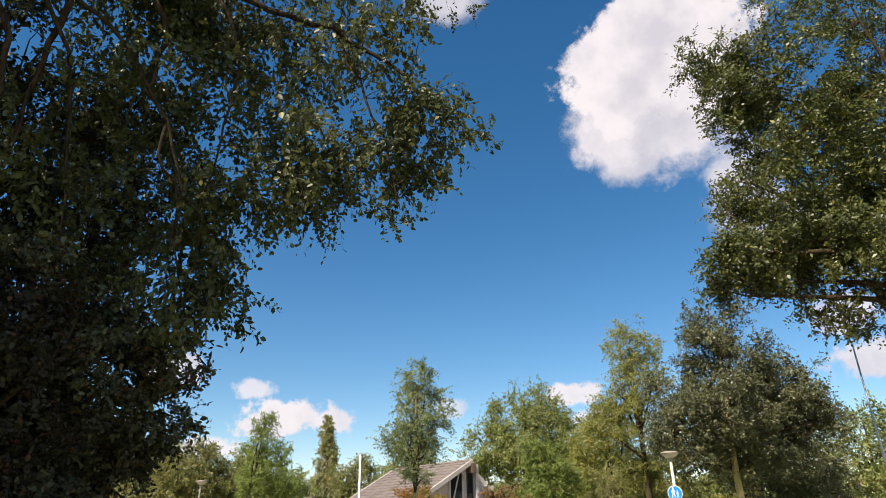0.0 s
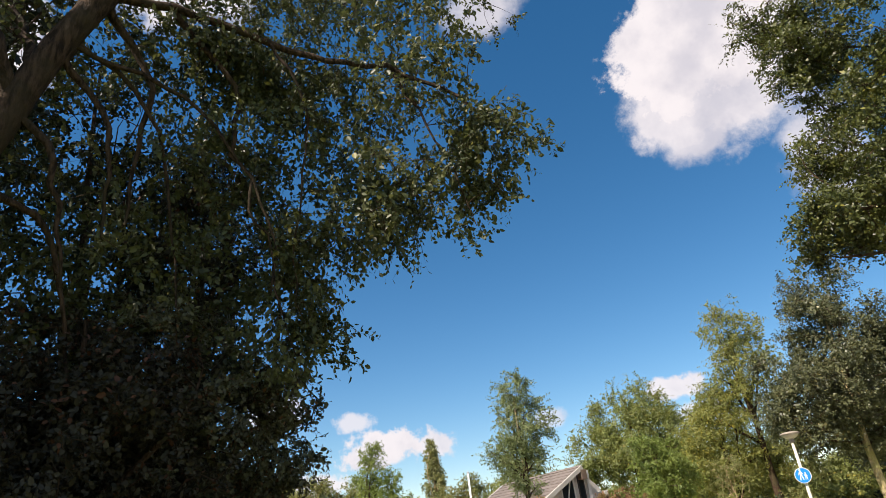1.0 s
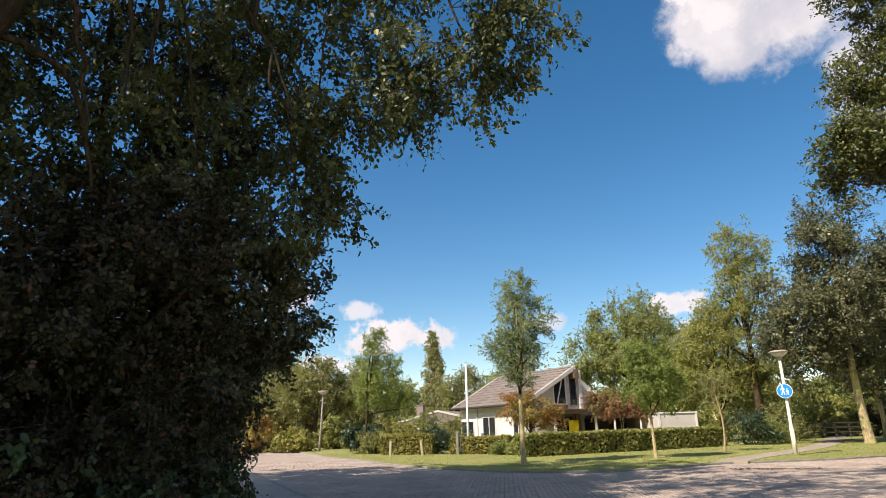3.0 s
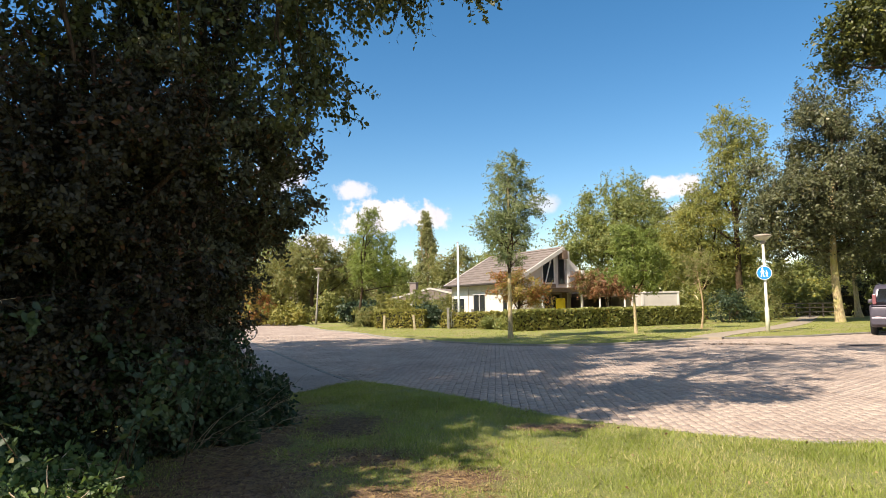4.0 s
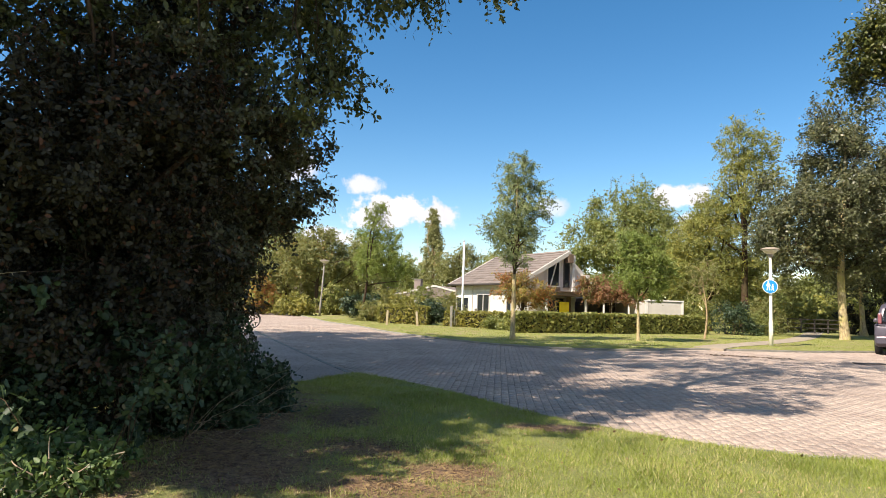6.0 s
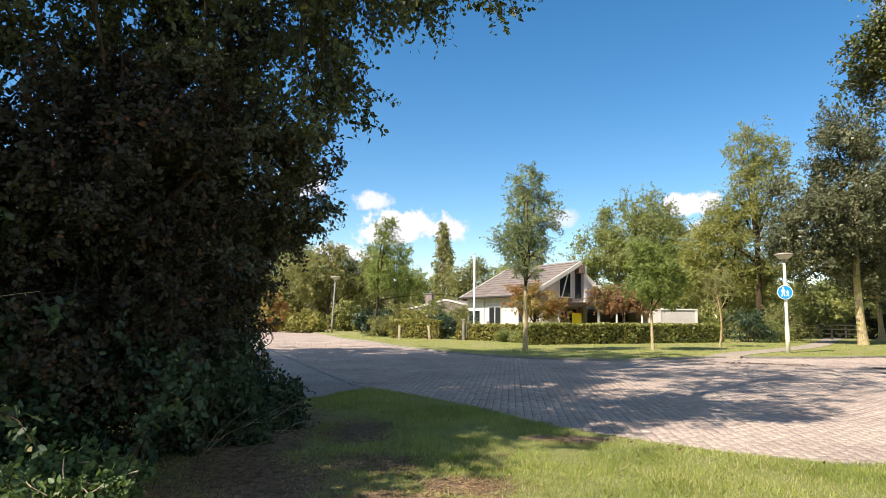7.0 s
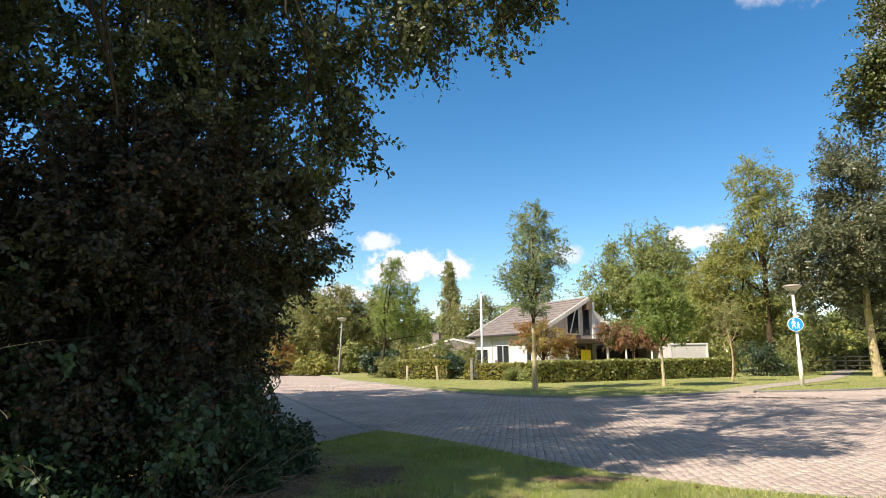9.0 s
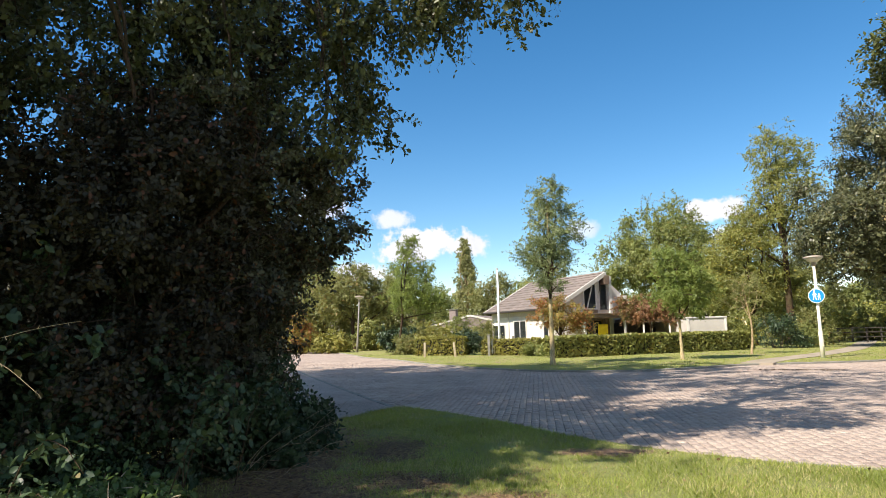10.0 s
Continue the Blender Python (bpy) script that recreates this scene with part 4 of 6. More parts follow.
def street_lamp(at, height, mat, label, lean=(0, 0)):
    t = thing("street_lamp", label, "street lamp", at, "street lamps")
    t.rotation_euler = (radians(lean[0]), radians(lean[1]), 0)
    part("post", lathe([(0.085, -0.2), (0.085, 1.0), (0.078, 1.04), (0.062, 1.1), (0.052, height - 0.35)]), mat, t, smooth=True)
    part("collar", lathe([(0.075, height - 0.36), (0.095, height - 0.33), (0.095, height - 0.24), (0.07, height - 0.22)]), M_LAMPSHADE, t, smooth=True)
    part("bowl", lathe([(0.10, height - 0.22), (0.20, height - 0.17), (0.30, height - 0.08), (0.345, height - 0.03)]), M_BOWL, t, "milky lamp bowl", True)
    part("hood", lathe([(0.37, height - 0.035), (0.375, height - 0.01), (0.33, height + 0.025), (0.2, height + 0.06), (0.06, height + 0.075)]), M_LAMPSHADE, t, smooth=True)
    part("access_door", boxed(-0.035, -0.092, 0.45, 0.035, -0.075, 0.85, 0.006), mat, t)
    return t


street_lamp((13.74, 26.38, 0.07), 4.1, M_POST, "cream street lamp with round shade and blue footpath sign")
street_lamp((-9.5, 47.3, 0.05), 4.25, M_GALV_SHADED, "grey street lamp on the grass beside the road", (0, 2.5))

sign = thing("footpath_sign", "round blue sign with white adult and child walking", "road sign", (13.66, 26.26, 2.57), turn=-27)
sign.scale = (0.86, 0.86, 0.86)
disc = part("plate", lathe([(0.335, -0.008), (0.34, 0.0), (0.335, 0.008)], 40), M_SIGNWHITE, sign)
disc.rotation_euler = (radians(90), 0, 0)
face = part("blue_face", lathe([(0.312, 0.0), (0.312, 0.003)], 40), M_BLUE, sign)
face.matrix_basis = pose(0, -0.009, 0, 90, 0, 0)


def figure(s, x0, z0):
    """A plain walking pictogram: head, body, limbs, as flat plates."""
    bm = bmesh.new()
    for poly in ([(-0.045, 0.19), (0.03, 0.19), (0.04, 0.02), (-0.045, 0.02)], [(-0.045, 0.03), (-0.0, 0.03), (-0.06, -0.21), (-0.10, -0.20)], [(0.0, 0.03), (0.04, 0.03), (0.085, -0.20), (0.045, -0.21)],
                 [(-0.045, 0.185), (-0.03, 0.13), (-0.095, 0.03), (-0.12, 0.05)], [(0.03, 0.185), (0.02, 0.13), (0.085, 0.04), (0.105, 0.06)]):
        f_ = bm.faces.new([bm.verts.new((x0 + s * x, 0, z0 + s * z)) for x, z in poly])
    f_ = bm.faces.new([bm.verts.new((x0 + s * (-0.005 + 0.045 * math.cos(a)), 0, z0 + s * (0.25 + 0.045 * math.sin(a)))) for a in np.arange(12) * math.pi / 6])
    ext = bmesh.ops.extrude_face_region(bm, geom=bm.faces[:])
    bmesh.ops.translate(bm, vec=(0, -0.003, 0), verts=[g for g in ext["geom"] if isinstance(g, bmesh.types.BMVert)])
    return bm


for s_, x_, z_ in ((0.92, -0.07, 0.0), (0.62, 0.115, -0.065)):
    fg = part("pictogram", figure(s_, x_, z_), M_SIGNWHITE, sign)
    fg.location.y = -0.0125
part("clamp", boxed(-0.05, 0.008, -0.12, 0.05, 0.06, -0.08, 0.005), M_GALV, sign)
part("clamp", boxed(-0.05, 0.008, 0.08, 0.05, 0.06, 0.12, 0.005), M_GALV, sign)


def flagpole(at, h, label, s=1.0):
    t = thing("flagpole", label, "flagpole", at)
    part("pole", lathe([(0.075 * s, -0.1), (0.07 * s, h * 0.4), (0.05 * s, h)], 14), M_SIGNWHITE if s == 1.0 else M_GALV, t, smooth=True)
    part("cap", lathe([(0.055 * s, h), (0.075 * s, h + 0.03), (0.07 * s, h + 0.09), (0.02, h + 0.12)], 14), M_GALV, t, smooth=True)
    part("base_plate", boxed(-0.15, -0.15, -0.1, 0.15, 0.15, 0.10, 0.01), M_KERB, t)
    part("cleat", boxed(-0.02, -0.11, 1.2, 0.02, -0.06, 1.35, 0.006), M_GALV, t)
    return t


flagpole((1.08, 39.5, 0), 5.3, "tall white flagpole in the front garden")
flagpole((20.2, 22.3, 0), 7.9, "tall slender grey metal flagpole behind the parked car", 0.6)
for bx, by, tl in ((-3.28, 35.4, -2), (-1.53, 35.1, 5)):
    t_ = thing("marker_post", "short weathered wooden post in the verge", "post", (bx, by, 0.05), "wooden verge posts")
    t_.rotation_euler = (0, radians(-tl), 0)
    part("stake", boxed(-0.06, -0.06, -0.2, 0.06, 0.06, 0.78, 0.015), M_WOODPOST, t_)
    part("top_chamfer", lathe([(0.075, 0.78), (0.06, 0.82), (0.02, 0.835)], 10), M_WOODPOST, t_)

grate = thing("drain_grate", "rusty iron drain grate set in the pavers", "drain", (13.15, 19.4, 0.004), turn=6)
part("frame", boxed(-0.50, -0.24, -0.06, 0.50, 0.24, 0.012, 0.01), M_RUST, grate)
for i in range(12):
    part("bar", boxed(-0.46 + i * 0.08, -0.2, 0.0121, -0.42 + i * 0.08, 0.2, 0.024, 0.004), M_CARTRIM, grate)

# footbridge rail at the end of the path
bridge = thing("footbridge", "low wooden rail fence at the end of the footpath", "fence", (26.0, 46.0, 0.05), turn=-10)
for i in range(7):
    part("post", boxed(-2.6 + i * 0.9, -0.05, -0.1, -2.5 + i * 0.9, 0.05, 1.05, 0.012), M_DARKWOOD, bridge)
for z in (0.35, 0.68, 0.98):
    part("rail", boxed(-2.7, -0.09, z, 3.0, -0.052, z + 0.07, 0.01), M_DARKWOOD, bridge)

# little sign on a stake before the hedge
M_SIGNGREEN = plain("sign_green", (0.03, 0.16, 0.09), (0.025, 0.13, 0.075), 0.5, bumpy=0.0)
plaque = thing("garden_sign", "small green and white sign on a wooden stake", "sign", (0.35, 36.5, 0.05))
part("stake", boxed(-0.045, -0.03, -0.15, 0.045, 0.03, 0.85, 0.01), M_WOODPOST, plaque)
part("plate", boxed(-0.17, -0.055, 0.42, 0.17, -0.032, 0.86, 0.006), M_SIGNGREEN, plaque)
part("bar", boxed(-0.05, -0.061, 0.48, 0.05, -0.0555, 0.80), M_SIGNWHITE, plaque)

# ---- trees along the street ----
tree("young_tree", "young street tree with slender pale trunk and sparse crown", (2.72, 24.97, 0.05), 7.7, 0.098,
     [(0.0, 0, 4.2, 1.15, 1.1, 1.3, 140), (0.15, 0, 5.5, 1.1, 1.0, 1.3, 130), (0.1, 0, 6.75, 0.62, 0.6, 1.05, 60), (-0.7, 0, 4.5, 0.6, 0.6, 0.9, 36)],
     0.085, M_LEAF_ASH, M_BARK_PALE, 11, per=54, cluster=0.34, crown_from=0.36, limbs=14, hollow=0.25, group="young street trees", lean=(0.05, 0), limbmat=M_BARK_DARK)
tree("young_tree", "small young street tree with thin pale trunk", (8.40, 27.14, 0.05), 4.6, 0.068,
     [(0.1, 0, 2.9, 1.35, 1.1, 0.95, 200), (0.05, 0, 3.9, 1.05, 0.9, 0.95, 130)], 0.095, M_LEAF_FRESH, M_BARK_PALE, 12, per=50, cluster=0.3, crown_from=0.4, limbs=8, hollow=0.2, group="young street trees", limbmat=M_BARK_DARK)
tree("young_tree", "thin sapling with faint grey-green crown", (12.73, 30.7, 0.05), 3.9, 0.05,
     [(0.0, 0, 2.7, 0.8, 0.7, 0.9, 80), (0, 0, 3.5, 0.55, 0.5, 0.7, 40)], 0.075, M_LEAF_GREY, M_BARK_TAN, 13, per=24, cluster=0.28, crown_from=0.4, limbs=6, hollow=0.1, group="young street trees")
tree("young_tree", "fresh green street tree beside the road", (-5.67, 41.95, 0.05), 8.0, 0.10,
     [(0.8, 0, 4.0, 1.85, 1.7, 1.2, 170), (1.0, 0, 5.6, 1.45, 1.3, 1.4, 130), (0.8, 0, 7.1, 0.65, 0.6, 0.95, 46), (2.4, 0, 3.3, 1.1, 1.0, 0.8, 60)],
     0.11, M_LEAF_FRESH, M_BARK_DARK, 14, per=52, cluster=0.42, crown_from=0.3, limbs=10, hollow=0.3, group="young street trees", lean=(0.8, 0))
tree("oak_tree", "large dark green oak with a pale mossy trunk", (22.6, 35.4, 0.05), 13.6, 0.24,
     [(-1.2, 0, 7.2, 3.3, 3.1, 2.8, 330), (0.8, 0.5, 9.8, 3.0, 3.0, 2.8, 290), (0.3, 0, 12.3, 1.9, 1.9, 1.7, 100), (2.6, 0.6, 6.2, 3.0, 2.8, 2.8, 200), (-3.0, 0, 5.4, 1.9, 1.9, 1.6, 100), (4.0, 0, 8.6, 2.4, 2.4, 2.2, 190), (4.9, 0, 6.4, 2.2, 2.2, 2.2, 130), (0.6, 0.5, 4.9, 2.8, 2.2, 1.1, 120)],
     0.17, M_LEAF_DARK, M_BARK_PALE, 15, per=62, cluster=0.75, crown_from=0.34, limbs=16, hollow=0.5, twig_r=0.02, limbmat=M_BARK_DARK)
tree("oak_tree", "shaded tree with a broad pale trunk foot behind the oak", (29.0, 43.4, 0.05), 12.0, 0.17,
     [(0, 0, 6.5, 3.8, 3.5, 3.0, 200), (0.5, 0, 9.5, 3.0, 3.0, 2.5, 130), (3.0, -1.0, 5.0, 3.0, 3.0, 2.0, 120), (1.0, 0, 4.0, 3.2, 2.6, 1.5, 130), (4.5, 0, 3.4, 2.8, 2.4, 1.8, 120)], 0.2, M_LEAF_DARK, M_BARK_PALE, 16, per=48, cluster=0.9, crown_from=0.3, limbs=9, hollow=0.4, flare=1.1, limbmat=M_BARK_DARK)
tree("oak_tree", "tall oak overhanging the road with dense sunlit leaves", (20.0, 15.6, 0.0), 21.0, 0.42,
     [(-3.4, 1.6, 17.2, 3.4, 3.4, 3.4, 260), (-4.4, 2.0, 12.4, 3.0, 3.0, 3.0, 260), (-2.4, 1.0, 8.8, 2.9, 2.7, 2.4, 200), (-0.6, 0.6, 13.5, 3.6, 3.4, 4.4, 220), (-5.2, 2.4, 16.6, 1.8, 1.8, 1.8, 90), (-5.7, 2.1, 9.4, 1.7, 1.7, 1.6, 110), (-7.6, 2.2, 9.2, 1.0, 1.0, 1.1, 60), (-3.6, 1.6, 10.4, 2.4, 2.4, 2.0, 150), (0.8, -0.5, 19, 3.0, 3.0, 2.6, 90)],
     0.14, M_LEAF_OAK, M_BARK_DARK, 17, per=90, cluster=0.62, crown_from=0.3, limbs=16, hollow=0.5, twig_r=0.02)
tree("alder_tree", "tall yellow-green tree with loose open crown", (20.6, 43.0, 0.05), 15.2, 0.26,
     [(-0.3, 0, 13.0, 1.7, 1.7, 1.9, 110), (0.3, 0, 10.4, 2.3, 2.2, 1.9, 130), (-0.5, 0, 7.8, 2.6, 2.4, 2.0, 140), (1.6, 0, 11.6, 1.3, 1.3, 1.5, 50), (-1.6, 0, 9.2, 1.2, 1.2, 1.0, 40)],
     0.15, M_LEAF_YELLOW, M_BARK_DARK, 18, per=46, cluster=0.62, crown_from=0.35, limbs=14, hollow=0.35, rough=0.4)
tree("broadleaf_tree", "big round green tree behind the house", (16.4, 57.5, 0.0), 13.2, 0.36,
     [(0.2, 0, 8.2, 4.0, 3.8, 3.2, 260), (1.4, 0, 11.0, 2.6, 2.6, 2.0, 130), (-3.2, 0, 7.4, 2.6, 2.6, 2.2, 130), (3.6, 0, 7.6, 2.6, 2.6, 2.4, 130), (0, 0, 5.0, 5.2, 4.2, 2.4, 200)],
     0.22, M_LEAF_MID, M_BARK_DARK, 19, per=50, cluster=0.95, crown_from=0.25, limbs=12, hollow=0.55)
tree("broadleaf_tree", "lower leafy tree with yellowish green crown", (18.8, 44.6, 0.0), 9.6, 0.22,
     [(0.0, 0, 6.0, 2.9, 2.6, 2.6, 210), (-1.6, 0, 4.2, 2.2, 2.0, 1.9, 120), (1.7, 0, 4.0, 2.4, 2.2, 2.2, 140), (0.4, 0, 8.2, 1.7, 1.7, 1.3, 70)],
     0.16, M_LEAF_YELLOW, M_BARK_DARK, 20, per=52, cluster=0.72, crown_from=0.2, limbs=10, hollow=0.5)
tree("poplar_tree", "distant slim columnar poplar", (-1.9, 84, 0.0), 13.9, 0.25,
     [(0, 0, 11.6, 0.6, 0.6, 2.4, 90), (0.1, 0, 8.6, 1.1, 1.1, 2.8, 150), (-0.1, 0, 5.0, 1.35, 1.3, 2.6, 130)],
     0.24, M_LEAF_POPLAR, M_BARK_TAN, 21, per=52, cluster=0.62, crown_from=0.15, limbs=8, hollow=0.6, rough=0.12)
tree("broadleaf_tree", "olive-brown tree beside the far bend of the road", (-11.6, 57, 0.0), 7.8, 0.2,
     [(0, 0, 5.4, 2.5, 2.3, 1.9, 150), (-1.6, 0, 4.2, 1.9, 1.8, 1.6, 90), (1.8, 0, 4.4, 1.7, 1.7, 1.6, 90), (0.6, 0, 6.9, 1.2, 1.2, 0.9, 40)],
     0.2, M_LEAF_OLIVE, M_BARK_DARK, 22, per=48, cluster=0.75, crown_from=0.2, limbs=9, hollow=0.5)
for i, (x, y, h, w, mt, lab) in enumerate(((1.4, 76, 8.6, 3.8, M_LEAF_OLIVE, "brownish tree beyond the rooftops"), (9.2, 78, 9.8, 3.6, M_LEAF_OLIVE, "pale brown tree beyond the house"), (-19, 72, 9.8, 5.0, M_LEAF_MID, "distant leafy garden tree"),
                                           (-27, 78, 11, 5.5, M_LEAF_OLIVE, "distant leafy garden tree"), (5.4, 70, 7.2, 3.0, M_LEAF_MID, "leafy tree behind the bungalow"), (28, 70, 12, 6.0, M_LEAF_MID, "distant leafy tree beyond the path"), (47, 62, 9.0, 5.0, M_LEAF_FRESH, "bright green tree beyond the footbridge"),
                                           (41, 46, 9.5, 5.0, M_LEAF_MID, "leafy tree beyond the parked car"), (-7, 90, 8, 5, M_LEAF_MID, "distant leafy garden tree"), (-9.5, 66, 8.2, 4.2, M_LEAF_GREY, "pale willow-like tree behind the bungalow"), (-15.5, 60, 7.5, 3.4, M_LEAF_OLIVE, "rust-tinged tree at the bend"), (30, 60, 8.0, 4.5, M_LEAF_GREY, "leafy tree beyond the footbridge"), (24, 66, 9.0, 4.5, M_LEAF_MID, "leafy tree beyond the footpath"), (35, 60, 5.2, 3.0, M_LEAF_MID, "low leafy tree beyond the footbridge"), (38.5, 62, 5.6, 3.0, M_LEAF_OLIVE, "low olive-green tree beyond the footbridge"))):
    tree("broadleaf_tree", lab, (x, y, 0), h, 0.2, [(0, 0, h * 0.58, w * 0.8, w * 0.7, h * 0.33, 150), (w * 0.45, 0, h * 0.42, w * 0.55, w * 0.5, h * 0.28, 80), (-w * 0.5, 0, h * 0.4, w * 0.55, w * 0.5, h * 0.28, 80), (0.1 * w, 0, h * 0.82, w * 0.4, w * 0.4, h * 0.16, 40)],
         0.24, mt, M_BARK_DARK, 40 + i, per=42, cluster=0.9, crown_from=0.2, limbs=8, hollow=0.5, leaves_each=9, fine=0.95)
tree("maple_tree", "small garden tree turning orange and yellow", (4.4, 35.8, 0.0), 3.9, 0.07,
     [(0, 0, 2.3, 1.45, 1.2, 0.85, 130), (-0.5, 0, 3.0, 0.8, 0.8, 0.6, 50), (0.7, 0, 1.7, 0.9, 0.8, 0.6, 50)], 0.1, M_LEAF_ORANGE, M_BARK_DARK, 24, per=44, cluster=0.36, crown_from=0.25, limbs=8, hollow=0.35)
tree("red_maple", "small red-leaved garden tree before the carport", (10.2, 38.6, 0.0), 3.7, 0.07,
     [(-0.2, 0, 2.5, 1.8, 1.3, 0.72, 170), (0.9, 0, 2.3, 1.0, 0.8, 0.6, 60), (-0.8, 0, 2.75, 1.3, 0.9, 0.55, 80)], 0.11, M_LEAF_RED, M_BARK_DARK, 25, per=46, cluster=0.36, crown_from=0.35, limbs=8, hollow=0.35)

# ---- hedges and garden shrubs ----
hedge("clipped beech hedge along the front garden", (3.3, 31.1), (15.3, 37.2), 0.9, 1.07, M_LEAF_HEDGE, 31, 0.145, 420)
hedge("clipped yellow-green hedge beside the garden gate", (-3.9, 38.2), (-0.9, 36.9), 0.8, 1.15, M_LEAF_HEDGE_Y, 32, 0.11, 420)
hedge("yellowing low hedge beside the drive", (0.1, 36.6), (3.2, 34.8), 0.8, 0.95, M_LEAF_HEDGE_Y, 33, 0.11, 420)
hedge("dark clipped hedge in the far garden", (-13.6, 58.5), (-8.0, 56.5), 1.0, 1.5, M_LEAF_HEDGE, 34, 0.14, 160)
for i, (x, y, w, h, mt, lab) in enumerate(((-0.9, 37.4, 0.85, 1.5, M_LEAF_CONIFER, "dark rounded evergreen shrub"), (-4.7, 40.3, 0.9, 1.4, M_LEAF_OLIVE, "yellowish shrub beside the hedge"), (-3.0, 41, 1.5, 2.2, M_LEAF_HEDGE_Y, "loose golden shrub behind the hedge"),
                                           (-0.8, 42.5, 1.6, 2.1, M_LEAF_OLIVE, "olive-coloured shrub in the garden"), (-15.2, 52.5, 1.9, 1.6, M_LEAF_HEDGE_Y, "spreading bush at the bend"), (-9.0, 51.5, 1.2, 2.6, M_LEAF_HEDGE, "bushy dark garden shrub"),
                                           (-14.8, 49, 1.4, 3.4, M_LEAF_ORANGE, "rust-coloured shrub at the bend"), (2.9, 33.8, 0.7, 0.75, M_LEAF_MID, "low green shrub before the wall"), (17.2, 37.6, 1.2, 2.1, M_LEAF_CONIFER, "dark conifer shrub at the end of the hedge"),
                                           (18.9, 38.6, 1.2, 1.6, M_LEAF_MID, "leafy green shrub beside the footpath"), (17.0, 43.0, 1.5, 2.4, M_LEAF_YELLOW, "yellow-green shrub beside the garage"), (-12.0, 48.5, 1.6, 1.5, M_LEAF_HEDGE_Y, "low bush on the grass at the bend"), (-11.0, 60, 2.2, 2.4, M_LEAF_MID, "green shrub before the bungalow"), (-6.2, 58, 2.2, 2.6, M_LEAF_OLIVE, "olive shrub before the bungalow"), (-2.6, 55, 2.2, 2.6, M_LEAF_MID, "garden shrub before the low roof"), (1.6, 56, 1.8, 2.0, M_LEAF_HEDGE_Y, "golden shrub before the low roof"), (21.2, 41.5, 1.6, 2.6, M_LEAF_OLIVE, "shaded shrub beside the footpath"),
                                           (23.8, 47.5, 2.0, 3.0, M_LEAF_YELLOW, "yellowing bush behind the footbridge"), (27.6, 51, 2.2, 2.6, M_LEAF_MID, "bush behind the footbridge"), (29.5, 50, 2.0, 2.5, M_LEAF_YELLOW, "yellowing bush behind the footbridge"), (34, 56, 2.6, 2.9, M_LEAF_YELLOW, "broad yellowing bush behind the footbridge"), (37.5, 55, 2.6, 3.2, M_LEAF_MID, "broad green bush behind the oaks"), (31.5, 46.5, 1.8, 2.6, M_LEAF_THORN_SHADED, "dark bush behind the second oak"), (33.5, 49, 2.4, 3.0, M_LEAF_YELLOW, "yellowing bush under the trees"),
                                           (26.5, 33.5, 2.2, 2.4, M_LEAF_THORN_SHADED, "dark brown shrub beside the parked car"), (31, 37, 2.5, 3.2, M_LEAF_MID, "green bush behind the parked car"), (-6.4, 46, 1.2, 2.0, M_LEAF_CONIFER, "dark shrub behind the street tree"), (22.5, 50, 2.5, 3.5, M_LEAF_MID, "bush beside the path"))):
    shrub("garden_shrub", lab, (x, y, 0), [(0, 0, h * 0.5, w, w * 0.9, h * 0.52, 80), (w * 0.4, 0, h * 0.35, w * 0.7, w * 0.6, h * 0.38, 40)], 0.10 if y < 45 else 0.16, mt, 60 + i, per=44, cluster=0.3, hollow=0.5)

# ---- the thicket beside the camera ----


